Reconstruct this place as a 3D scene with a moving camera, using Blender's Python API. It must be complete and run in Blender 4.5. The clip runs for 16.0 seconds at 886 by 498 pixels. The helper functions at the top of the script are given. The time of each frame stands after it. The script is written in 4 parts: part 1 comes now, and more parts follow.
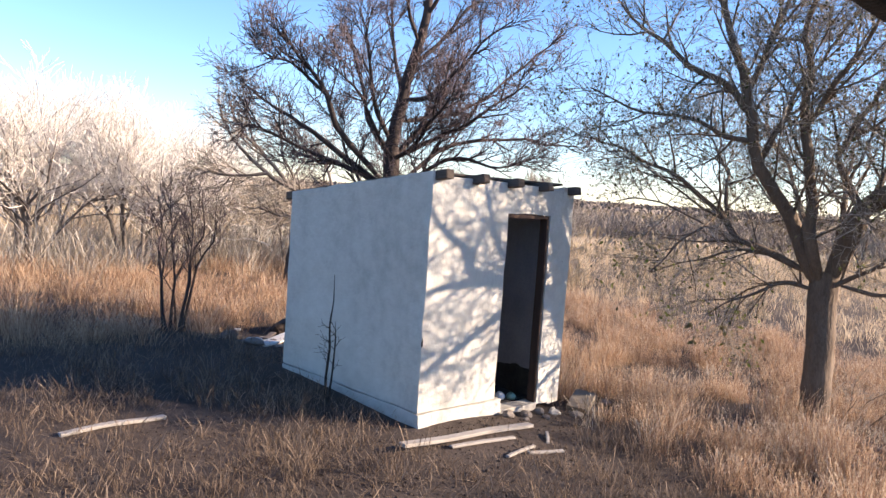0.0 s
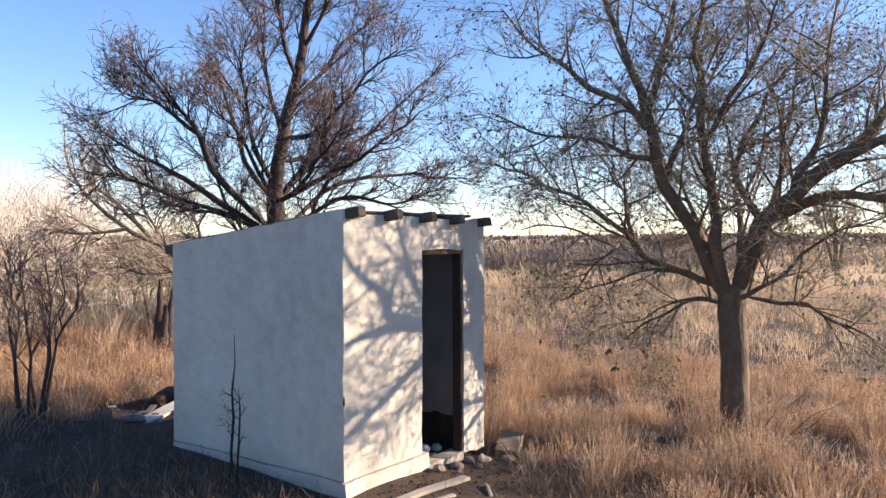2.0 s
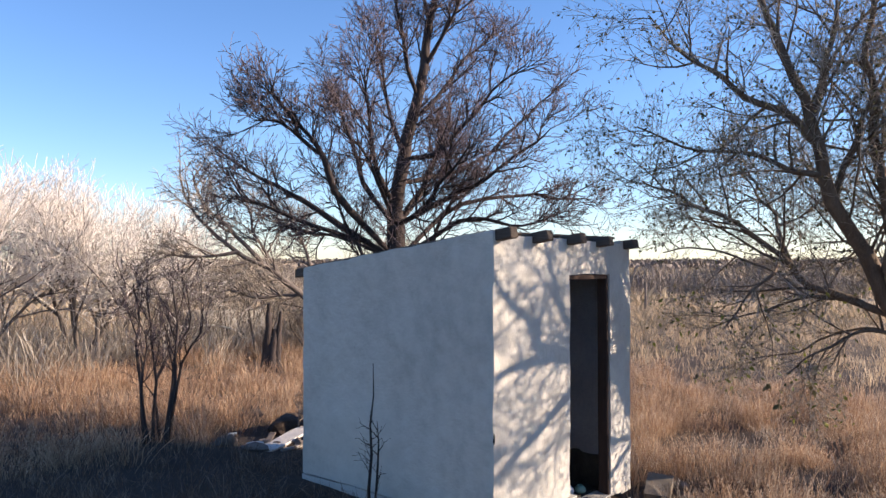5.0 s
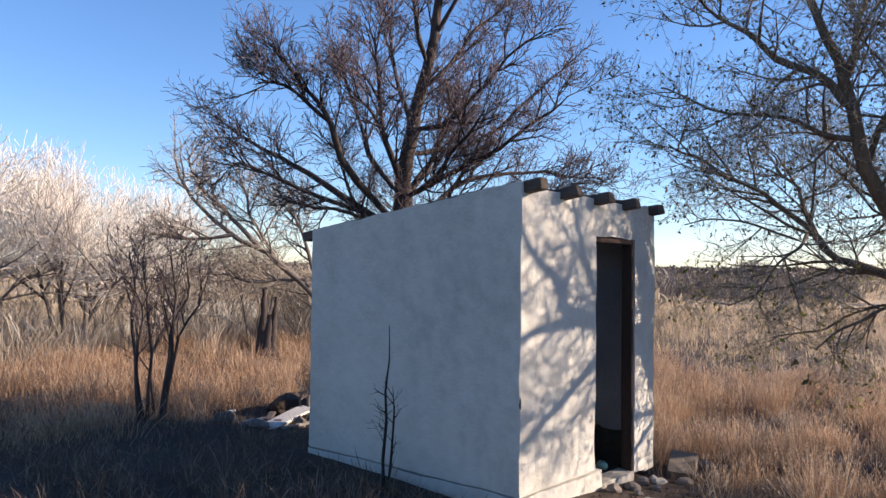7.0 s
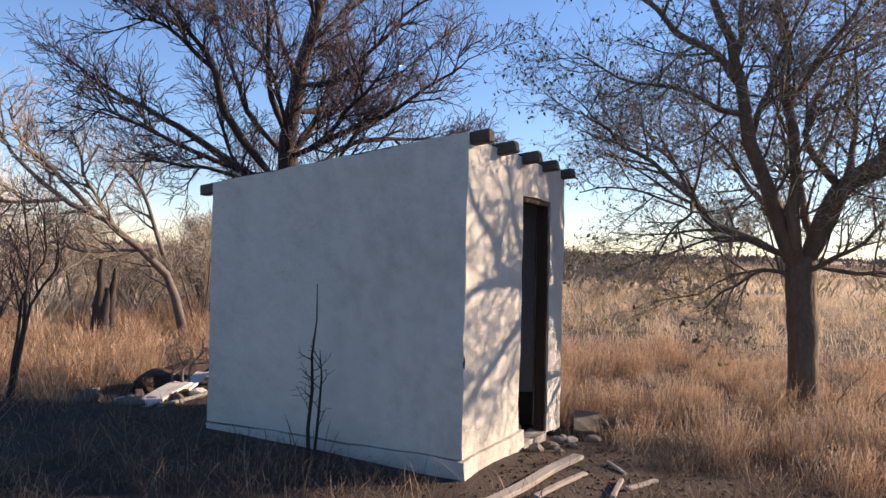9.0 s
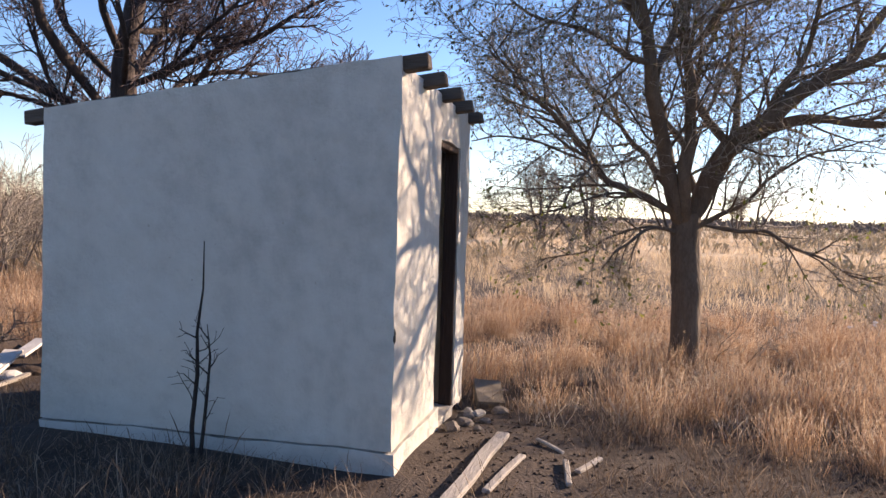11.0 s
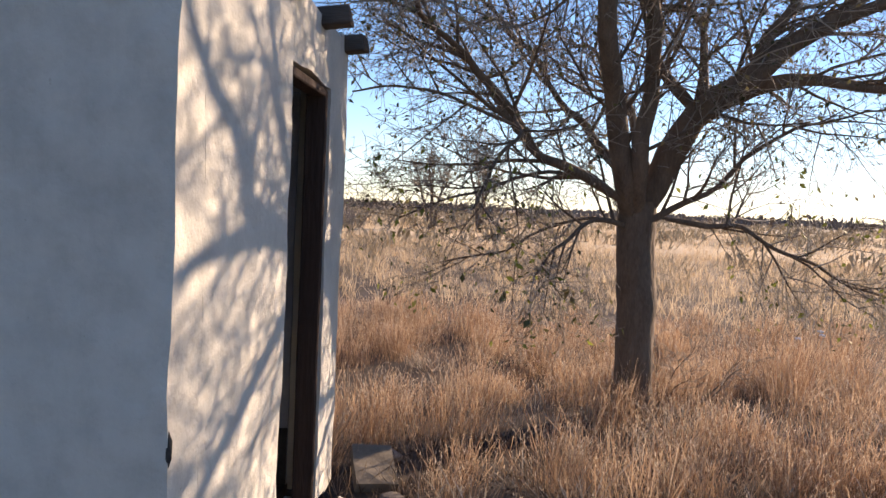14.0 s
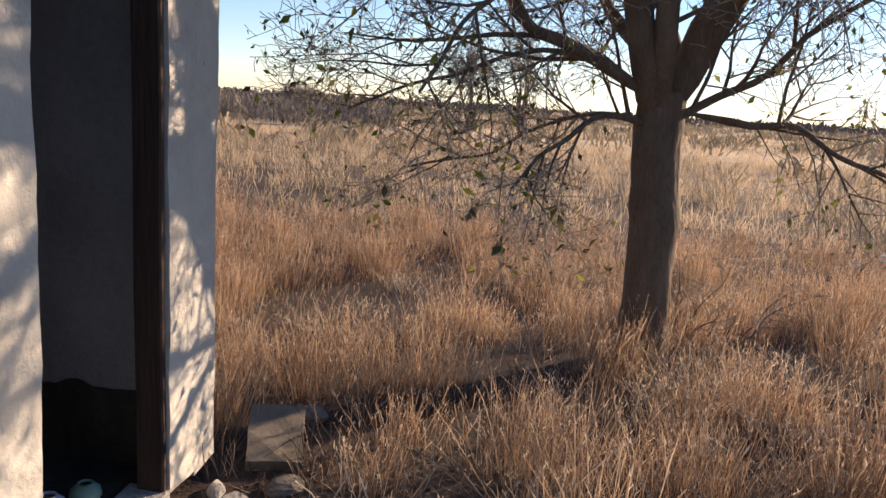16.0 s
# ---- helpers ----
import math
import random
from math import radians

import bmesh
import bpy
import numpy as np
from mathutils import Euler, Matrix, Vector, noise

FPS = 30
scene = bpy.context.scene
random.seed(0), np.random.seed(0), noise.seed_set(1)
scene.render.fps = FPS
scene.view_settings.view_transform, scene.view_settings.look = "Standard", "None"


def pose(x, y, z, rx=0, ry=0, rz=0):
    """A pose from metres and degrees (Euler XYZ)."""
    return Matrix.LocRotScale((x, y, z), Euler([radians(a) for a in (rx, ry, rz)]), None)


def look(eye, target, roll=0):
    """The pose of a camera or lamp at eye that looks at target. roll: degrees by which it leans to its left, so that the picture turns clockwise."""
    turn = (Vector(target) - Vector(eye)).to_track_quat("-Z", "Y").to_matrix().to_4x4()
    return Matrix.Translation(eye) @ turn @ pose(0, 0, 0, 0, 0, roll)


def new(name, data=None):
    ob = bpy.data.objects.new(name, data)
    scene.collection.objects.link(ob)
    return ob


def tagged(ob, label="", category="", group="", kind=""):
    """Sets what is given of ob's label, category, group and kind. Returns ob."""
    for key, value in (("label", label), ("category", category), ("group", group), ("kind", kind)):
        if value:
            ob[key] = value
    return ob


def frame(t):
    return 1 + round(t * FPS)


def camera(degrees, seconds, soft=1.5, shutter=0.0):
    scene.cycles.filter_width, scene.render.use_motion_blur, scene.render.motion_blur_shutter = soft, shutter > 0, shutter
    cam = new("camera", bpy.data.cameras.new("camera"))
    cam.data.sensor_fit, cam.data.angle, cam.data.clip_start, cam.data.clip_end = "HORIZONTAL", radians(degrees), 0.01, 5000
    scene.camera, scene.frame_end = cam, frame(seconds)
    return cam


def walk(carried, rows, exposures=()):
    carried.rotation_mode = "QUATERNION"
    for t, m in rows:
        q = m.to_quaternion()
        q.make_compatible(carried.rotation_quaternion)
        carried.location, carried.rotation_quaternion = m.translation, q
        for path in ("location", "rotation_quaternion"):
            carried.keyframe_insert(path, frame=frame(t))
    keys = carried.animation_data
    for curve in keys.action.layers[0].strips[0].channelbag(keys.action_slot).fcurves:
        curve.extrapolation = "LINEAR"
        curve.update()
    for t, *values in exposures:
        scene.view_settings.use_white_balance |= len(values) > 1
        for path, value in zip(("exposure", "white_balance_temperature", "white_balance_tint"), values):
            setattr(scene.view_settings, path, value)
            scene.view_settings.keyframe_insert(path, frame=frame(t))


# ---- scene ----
cam = camera(60.7, 16.0)

PATH = [
    (0, (-4.749, -5.139, 2.192), (-3.367, -3.7, 2.05), 4.0),
    (0.5, (-4.743, -4.966, 2.231), (-3.179, -3.72, 2.219), 1.8),
    (1, (-4.646, -4.856, 2.163), (-3.041, -3.663, 2.13), 0.6),
    (1.5, (-4.695, -4.656, 2.198), (-3.06, -3.505, 2.151), 0.3),
    (2, (-4.609, -4.364, 2.144), (-2.989, -3.191, 2.121), -0.2),
    (2.5, (-4.691, -4.066, 2.101), (-3.084, -2.876, 2.105), -0.7),
    (3, (-4.678, -3.953, 2.104), (-3.105, -2.718, 2.121), -1.1),
    (3.5, (-4.646, -3.836, 2.188), (-3.099, -2.568, 2.191), -1.0),
    (4, (-4.642, -3.795, 2.088), (-3.12, -2.499, 2.131), -0.5),
    (4.5, (-4.628, -3.733, 2.088), (-3.125, -2.414, 2.143), -0.5),
    (5, (-4.592, -3.614, 2.142), (-3.106, -2.276, 2.183), -0.1),
    (7.5, (-4.495, -3.018, 1.675), (-2.967, -1.73, 1.747), 1.3),
    (8, (-4.562, -2.816, 1.623), (-2.957, -1.624, 1.678), 1.4),
    (8.5, (-4.69, -2.521, 1.534), (-2.991, -1.467, 1.583), 1.3),
    (9, (-4.76, -2.251, 1.539), (-2.979, -1.341, 1.558), 1.2),
    (9.5, (-4.731, -1.913, 1.548), (-2.884, -1.146, 1.533), 1.4),
    (10, (-4.543, -1.59, 1.524), (-2.651, -0.942, 1.481), 1.4),
    (10.2, (-4.464, -1.504, 1.517), (-2.559, -0.895, 1.462), 1.4),
    (12.5, (-3.299, -0.889, 1.477), (-1.311, -0.685, 1.401), 2.7),
    (12.8, (-3.026, -0.918, 1.494), (-1.038, -0.711, 1.428), 2.8),
    (13, (-2.877, -0.903, 1.487), (-0.887, -0.708, 1.432), 2.8),
    (13.5, (-2.41, -0.833, 1.488), (-0.417, -0.676, 1.412), 2.9),
    (14, (-1.946, -0.851, 1.478), (0.046, -0.711, 1.375), 2.7),
    (14.5, (-1.62, -0.878, 1.483), (0.37, -0.757, 1.335), 3.3),
    (15, (-1.343, -0.863, 1.489), (0.646, -0.799, 1.293), 3.8),
    (15.2, (-1.268, -0.98, 1.48), (0.718, -0.883, 1.263), 3.8),
    (15.5, (-1.072, -1.124, 1.51), (0.904, -0.99, 1.234), 3.1),
    (16, (-0.685, -1.266, 1.437), (1.267, -1.026, 1.072), 3.6),
]
EXPOSURES = [(0, 1.61, 6320, 23), (0.6, 1.53, 6470, 22), (1.5, 1.43, 6870, 25), (2.5, 1.33, 6500, 23), (5, 1.16, 6250, 23), (7.5, 1.06, 6150, 22), (9, 1.06, 6800, 26), (10.2, 1.16, 6800, 27), (12.5, 1.5, 6910, 28), (14.5, 1.06, 6910, 25), (16, 0.96, 7110, 26)]
walk(cam, [(t, look(eye, target, roll)) for t, eye, target, roll in PATH], EXPOSURES)

# ---- sky and sun ----
world = bpy.data.worlds.new("sky")
scene.world = world
world.use_nodes = True
SUN_AZ, SUN_EL = radians(-46.5), radians(20)   # azimuth from +x towards +y
sun_to = Vector((math.cos(SUN_AZ) * math.cos(SUN_EL), math.sin(SUN_AZ) * math.cos(SUN_EL), math.sin(SUN_EL)))
wt = world.node_tree
sky = wt.nodes.new("ShaderNodeTexSky")
sky.sky_type = 'NISHITA'
sky.sun_disc = False
sky.sun_elevation = SUN_EL
sky.sun_rotation = math.pi / 2 - SUN_AZ
sky.altitude = 300
sky.air_density, sky.dust_density, sky.ozone_density = 1.0, 0.02, 3.6
tint = wt.nodes.new("ShaderNodeHueSaturation")
tint.inputs["Saturation"].default_value = 1.1
wt.links.new(sky.outputs[0], tint.inputs["Color"])
wt.links.new(tint.outputs[0], wt.nodes["Background"].inputs[0])
wt.nodes["Background"].inputs[1].default_value = 0.1
lamp = bpy.data.lights.new("sun", 'SUN')
lamp.energy, lamp.angle, lamp.color = 5.0, radians(0.53), (1.0, 0.84, 0.60)
sun = new("sun", lamp)
sun.matrix_world = look(sun_to * 50, (0, 0, 0))


# ---- materials ----
def material(name, colours, scale=(4.0, 40.0), rough=0.9, bump=0.3, bump_scale=60.0, island=0.0, leafy=0.0, patch=0.0, stretch=(1, 1, 1), metal=0.0):
    """A surface whose colour wanders between the given ones at two scales; island: share of the change that goes by loose piece;
    leafy: share of light let through; patch: share of the change that goes by metre-wide patches."""
    m = bpy.data.materials.new(name)
    m.use_nodes = True
    t = m.node_tree
    b = t.nodes["Principled BSDF"]
    out = t.nodes["Material Output"]
    co = t.nodes.new("ShaderNodeNewGeometry")
    mp = t.nodes.new("ShaderNodeMapping")
    mp.inputs["Scale"].default_value = stretch
    t.links.new(co.outputs["Position"], mp.inputs[0])
    fac = None
    for k, (sc, w) in enumerate(((scale[0], 0.6), (scale[1], 0.4))):
        n = t.nodes.new("ShaderNodeTexNoise")
        n.inputs["Scale"].default_value = sc
        n.inputs["Detail"].default_value = 5
        n.inputs["Roughness"].default_value = 0.65
        t.links.new(mp.outputs[0], n.inputs["Vector"])
        mul = t.nodes.new("ShaderNodeMath")
        mul.operation = 'MULTIPLY'
        mul.inputs[1].default_value = w * (1 - island)
        t.links.new(n.outputs["Fac"], mul.inputs[0])
        if fac is None:
            fac = mul.outputs[0]
        else:
            add = t.nodes.new("ShaderNodeMath")
            t.links.new(fac, add.inputs[0])
            t.links.new(mul.outputs[0], add.inputs[1])
            fac = add.outputs[0]
    if island:
        add = t.nodes.new("ShaderNodeMath")
        add.operation = 'MULTIPLY_ADD'
        add.inputs[1].default_value = island
        t.links.new(co.outputs["Random Per Island"], add.inputs[0])
        t.links.new(fac, add.inputs[2])
        fac = add.outputs[0]
    ramp = t.nodes.new("ShaderNodeValToRGB")
    el = ramp.color_ramp.elements
    lo, hi = (0.3, 0.7) if island < 0.3 else (0.12, 0.88)
    for k, c in enumerate(colours):
        p = lo + (hi - lo) * k / max(1, len(colours) - 1)
        e = el[k] if k < 2 else el.new(p)
        e.position, e.color = p, (*c, 1)
    t.links.new(fac, ramp.inputs[0])
    t.links.new(ramp.outputs[0], b.inputs["Base Color"])
    b.inputs["Roughness"].default_value = rough
    b.inputs["Metallic"].default_value = metal
    b.inputs["Specular IOR Level"].default_value = 0.25
    if bump:
        n = t.nodes.new("ShaderNodeTexNoise")
        n.inputs["Scale"].default_value = bump_scale
        n.inputs["Detail"].default_value = 6
        t.links.new(mp.outputs[0], n.inputs["Vector"])
        bp = t.nodes.new("ShaderNodeBump")
        bp.inputs["Strength"].default_value = bump
        bp.inputs["Distance"].default_value = 0.02
        t.links.new(n.outputs["Fac"], bp.inputs["Height"])
        t.links.new(bp.outputs[0], b.inputs["Normal"])
    if leafy:
        tr = t.nodes.new("ShaderNodeBsdfTranslucent")
        mx = t.nodes.new("ShaderNodeMixShader")
        mx.inputs[0].default_value = leafy
        t.links.new(ramp.outputs[0], tr.inputs["Color"])
        t.links.new(b.outputs[0], mx.inputs[1])
        t.links.new(tr.outputs[0], mx.inputs[2])
        t.links.new(mx.outputs[0], out.inputs["Surface"])
    return m


def stucco_material():
    """Old whitewash on mud plaster: stained, pitted, patched."""
    m = material("stucco", ((0.355, 0.337, 0.295), (0.49, 0.467, 0.412), (0.57, 0.546, 0.487)), scale=(0.9, 7.0), rough=0.93, bump=0.0)
    t = m.node_tree
    b = t.nodes["Principled BSDF"]
    pos = t.nodes.new("ShaderNodeNewGeometry")
    heights = []
    for sc, w in ((9.0, 1.0), (55.0, 0.22), (240.0, 0.07)):
        n = t.nodes.new("ShaderNodeTexNoise")
        n.inputs["Scale"].default_value = sc
        n.inputs["Detail"].default_value = 4
        t.links.new(pos.outputs["Position"], n.inputs["Vector"])
        k = t.nodes.new("ShaderNodeMath")
        k.operation = 'MULTIPLY'
        k.inputs[1].default_value = w
        t.links.new(n.outputs["Fac"], k.inputs[0])
        heights.append(k.outputs[0])
    a1, a2 = t.nodes.new("ShaderNodeMath"), t.nodes.new("ShaderNodeMath")
    t.links.new(heights[0], a1.inputs[0])
    t.links.new(heights[1], a1.inputs[1])
    t.links.new(a1.outputs[0], a2.inputs[0])
    t.links.new(heights[2], a2.inputs[1])
    chip = t.nodes.new("ShaderNodeTexNoise")
    chip.inputs["Scale"].default_value = 19
    chip.inputs["Detail"].default_value = 3
    t.links.new(pos.outputs["Position"], chip.inputs["Vector"])
    cut = t.nodes.new("ShaderNodeMapRange")
    cut.inputs["From Min"].default_value, cut.inputs["From Max"].default_value = 0.73, 0.80
    t.links.new(chip.outputs["Fac"], cut.inputs["Value"])
    mx = t.nodes.new("ShaderNodeMix")
    mx.data_type = 'RGBA'
    mx.inputs["B"].default_value = (0.31, 0.275, 0.225, 1)
    t.links.new(b.inputs["Base Color"].links[0].from_socket, mx.inputs["A"])
    t.links.new(cut.outputs[0], mx.inputs["Factor"])
    t.links.new(mx.outputs["Result"], b.inputs["Base Color"])
    bp = t.nodes.new("ShaderNodeBump")
    bp.inputs["Strength"].default_value = 0.5
    bp.inputs["Distance"].default_value = 0.04
    t.links.new(a2.outputs[0], bp.inputs["Height"])
    t.links.new(bp.outputs[0], b.inputs["Normal"])
    return m


STUCCO = stucco_material()
CONCRETE = material("concrete", ((0.20, 0.185, 0.16), (0.36, 0.34, 0.30), (0.46, 0.44, 0.40)), scale=(5, 60), bump=0.5)
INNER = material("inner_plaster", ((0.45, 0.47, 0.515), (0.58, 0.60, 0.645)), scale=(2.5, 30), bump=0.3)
# darker copy of the inner plaster, for the east wall only
INNER_DARK = material("darker_inner_plaster", ((0.19, 0.195, 0.215), (0.32, 0.33, 0.355)), scale=(2.5, 30), bump=0.3)
SOOT_BLACK = material("soot_black", ((0.02, 0.018, 0.017), (0.07, 0.062, 0.055)), scale=(6, 40), bump=0.4)
BEAM = material("beam_wood", ((0.055, 0.042, 0.034), (0.12, 0.095, 0.075)), scale=(6, 50), bump=0.5, stretch=(1, 0.15, 1))
JAMB = material("jamb_wood", ((0.035, 0.022, 0.017), (0.08, 0.05, 0.038)), scale=(6, 50), bump=0.5, stretch=(1, 1, 0.12))
GREYWOOD = material("grey_wood", ((0.20, 0.175, 0.15), (0.42, 0.39, 0.35)), scale=(5, 60), bump=0.5, stretch=(0.2, 1, 1))
PALEWOOD = material("pale_wood", ((0.52, 0.48, 0.42), (0.74, 0.71, 0.66)), scale=(5, 50), bump=0.3)
POLEWOOD = material("pole_wood", ((0.075, 0.06, 0.052), (0.24, 0.20, 0.17)), scale=(8, 70), bump=0.5)
BARK = material("bark", ((0.075, 0.053, 0.038), (0.20, 0.15, 0.11)), scale=(9, 70), bump=0.8, bump_scale=35, stretch=(1, 1, 0.3))
BARK_DARK = material("dark_bark", ((0.03, 0.023, 0.021), (0.085, 0.066, 0.06)), scale=(9, 70), bump=0.8, bump_scale=35, stretch=(1, 1, 0.3))
TWIG = material("twig_bark", ((0.11, 0.09, 0.072), (0.27, 0.23, 0.185), (0.50, 0.44, 0.36)), island=0.5, bump=0)
TWIG_RED = material("reddish_twig_bark", ((0.06, 0.045, 0.046), (0.125, 0.094, 0.093), (0.25, 0.185, 0.175)), island=0.5, bump=0)
# light tan bark, made paler still: the sun's glare is in this colour
TWIG_SUNLIT = material("sunlit_twig_bark", ((0.46, 0.40, 0.34), (0.66, 0.60, 0.53), (0.80, 0.75, 0.68)), island=0.6, bump=0)
DEAD = material("dead_bark", ((0.085, 0.068, 0.06), (0.21, 0.175, 0.15)), scale=(9, 60), bump=0.5)
STALK = material("stalk_bark", ((0.018, 0.014, 0.013), (0.05, 0.04, 0.035)), scale=(12, 60), bump=0.3)
LEAF = material("dry_leaf", ((0.045, 0.05, 0.022), (0.12, 0.115, 0.048), (0.25, 0.195, 0.09)), island=0.8, bump=0, leafy=0.3, rough=0.7)
LEAF_GREEN = material("green_leaf", ((0.09, 0.11, 0.025), (0.22, 0.23, 0.05)), island=0.8, bump=0, leafy=0.45, rough=0.6)
GRASS = material("tall_grass", ((0.085, 0.045, 0.03), (0.28, 0.165, 0.102), (0.52, 0.36, 0.232), (0.76, 0.61, 0.44)), scale=(0.7, 5.0), island=0.45, bump=0, leafy=0.35, rough=0.75)
PLUME = material("seed_plume", ((0.52, 0.37, 0.24), (0.74, 0.60, 0.44), (0.88, 0.79, 0.65)), scale=(0.7, 5.0), island=0.5, bump=0, leafy=0.5, rough=0.7)
LITTER = material("short_grass", ((0.05, 0.035, 0.028), (0.155, 0.108, 0.075), (0.38, 0.29, 0.21)), scale=(0.8, 6.0), island=0.6, bump=0, leafy=0.25, rough=0.8)
GREYWEED = material("grey_weed", ((0.20, 0.16, 0.12), (0.40, 0.34, 0.27), (0.58, 0.53, 0.46)), island=0.7, bump=0, leafy=0.25, rough=0.8)
FIELD = material("field_grass", ((0.26, 0.175, 0.11), (0.56, 0.425, 0.28), (0.80, 0.67, 0.48)), scale=(0.12, 1.2), island=0.4, bump=0, leafy=0.45, rough=0.8)
BRUSH = material("brush", ((0.17, 0.135, 0.09), (0.30, 0.24, 0.16), (0.44, 0.35, 0.23)), scale=(0.05, 0.6), island=0.5, bump=0, leafy=0.2)
TREELINE = material("far_tree", ((0.11, 0.09, 0.08), (0.22, 0.18, 0.15)), scale=(0.02, 0.3), island=0.5, bump=0)
THICKET = material("thicket_twigs", ((0.12, 0.10, 0.086), (0.22, 0.182, 0.152), (0.34, 0.285, 0.235)), scale=(0.1, 1.0), island=0.5, bump=0)
SOIL = material("rotten_soil", ((0.03, 0.022, 0.018), (0.085, 0.062, 0.048)), scale=(7, 60), bump=0.8)
STONE = material("stone", ((0.11, 0.09, 0.075), (0.27, 0.235, 0.20)), scale=(8, 70), bump=0.5)
GREENISH = material("green_glaze", ((0.10, 0.21, 0.17), (0.22, 0.36, 0.30)), scale=(8, 50), rough=0.4, bump=0.1)
PALE_BLUE = material("pale_blue_enamel", ((0.36, 0.42, 0.48), (0.55, 0.60, 0.64)), scale=(8, 50), rough=0.45, bump=0.1)
WHITE = material("white_scrap", ((0.66, 0.64, 0.60), (0.82, 0.81, 0.79)), scale=(8, 50), bump=0.1)
SLAB = material("old_slab", ((0.14, 0.118, 0.09), (0.25, 0.21, 0.165)), scale=(6, 60), bump=0.12)
DARKBOARD = material("porch_board", ((0.022, 0.018, 0.016), (0.05, 0.042, 0.036)), scale=(4, 40), bump=0.3)
HOUSE = material("house_plaster", ((0.40, 0.37, 0.33), (0.55, 0.52, 0.47)), scale=(2, 20), bump=0.3)


def ground_material():
    m = material("dirt", ((0.028, 0.021, 0.017), (0.058, 0.043, 0.034), (0.105, 0.078, 0.06)), scale=(0.6, 16.0), rough=0.97, bump=0.7, bump_scale=45)
    t = m.node_tree
    b = t.nodes["Principled BSDF"]
    base = b.inputs["Base Color"].links[0].from_socket
    pos = t.nodes.new("ShaderNodeNewGeometry")
    n = t.nodes.new("ShaderNodeTexNoise")
    n.inputs["Scale"].default_value = 0.035
    n.inputs["Detail"].default_value = 6
    t.links.new(pos.outputs["Position"], n.inputs["Vector"])
    r = t.nodes.new("ShaderNodeValToRGB")
    r.color_ramp.elements[0].position, r.color_ramp.elements[0].color = 0.38, (0.26, 0.195, 0.12, 1)
    r.color_ramp.elements[1].position, r.color_ramp.elements[1].color = 0.62, (0.54, 0.41, 0.26, 1)
    t.links.new(n.outputs["Fac"], r.inputs[0])
    length = t.nodes.new("ShaderNodeVectorMath")
    length.operation = 'LENGTH'
    t.links.new(pos.outputs["Position"], length.inputs[0])
    rng = t.nodes.new("ShaderNodeMapRange")
    rng.inputs["From Min"].default_value, rng.inputs["From Max"].default_value = 12, 45
    t.links.new(length.outputs["Value"], rng.inputs["Value"])
    mx = t.nodes.new("ShaderNodeMix")
    mx.data_type = 'RGBA'
    t.links.new(rng.outputs[0], mx.inputs["Factor"])
    t.links.new(base, mx.inputs["A"])
    t.links.new(r.outputs[0], mx.inputs["B"])
    t.links.new(mx.outputs["Result"], b.inputs["Base Color"])
    return m


DIRT = ground_material()


# ---- building blocks ----
def finish(name, bm, mat, parent=None, label="", smooth=False):
    me = bpy.data.meshes.new(name)
    bmesh.ops.recalc_face_normals(bm, faces=bm.faces)
    bm.to_mesh(me)
    bm.free()
    me.materials.append(mat)
    if smooth:
        me.polygons.foreach_set("use_smooth", [True] * len(me.polygons))
        me.set_sharp_from_angle(angle=radians(50))
    ob = new(name, me)
    if parent:
        ob.parent = parent
    if label:
        ob["label"] = label
    return ob


def part(name, bm, mat, parent, label="", smooth=False):
    return finish(name, bm, mat, parent, label, smooth)


def thing(name, label, category, group=""):
    return tagged(new(name), label, category, group)


def from_arrays(name, verts, faces, mat, parent=None, smooth=False):
    """A mesh from an (n, 3) array of places and an (m, k) array of corners."""
    me = bpy.data.meshes.new(name)
    verts, faces = np.asarray(verts, np.float32), np.asarray(faces, np.int32)
    me.vertices.add(len(verts))
    me.vertices.foreach_set("co", verts.ravel())
    k = faces.shape[1]
    me.loops.add(faces.size)
    me.loops.foreach_set("vertex_index", faces.ravel())
    me.polygons.add(len(faces))
    me.polygons.foreach_set("loop_start", np.arange(0, faces.size, k, dtype=np.int32))
    me.polygons.foreach_set("loop_total", np.full(len(faces), k, np.int32))
    if smooth:
        me.polygons.foreach_set("use_smooth", np.ones(len(faces), bool))
    me.update(calc_edges=True)
    me.materials.append(mat)
    ob = new(name, me)
    if parent:
        ob.parent = parent
    return ob


def wobble(v, scale, amount):
    n = noise.noise_vector(Vector(v) * scale)
    return Vector(v) + n * amount


def gridded(bm, lo, hi, step=0.12, amount=0.008, top=None, scale=3.0):
    """A box with a grid on its faces, roughened by noise; top(x, y) gives the height of its upper face."""
    cnt = [max(1, int(round((hi[i] - lo[i]) / step))) for i in range(3)]
    made = {}

    def vert(i, j, k):
        if (i, j, k) not in made:
            x = lo[0] + (hi[0] - lo[0]) * i / cnt[0]
            y = lo[1] + (hi[1] - lo[1]) * j / cnt[1]
            zt = top(x, y) if top else hi[2]
            z = lo[2] + (zt - lo[2]) * k / cnt[2]
            p = wobble((x, y, z), scale, amount)
            p += noise.noise_vector(Vector((x, y, z)) * scale * 5) * amount * 0.35
            made[i, j, k] = bm.verts.new(p)
        return made[i, j, k]

    for axis in range(3):
        a, b = [n for n in range(3) if n != axis]
        for side in (0, cnt[axis]):
            for p in range(cnt[a]):
                for q in range(cnt[b]):
                    quad = []
                    for da, db in ((0, 0), (1, 0), (1, 1), (0, 1)):
                        idx = [0, 0, 0]
                        idx[axis], idx[a], idx[b] = side, p + da, q + db
                        quad.append(vert(*idx))
                    bm.faces.new(quad)
    return bm


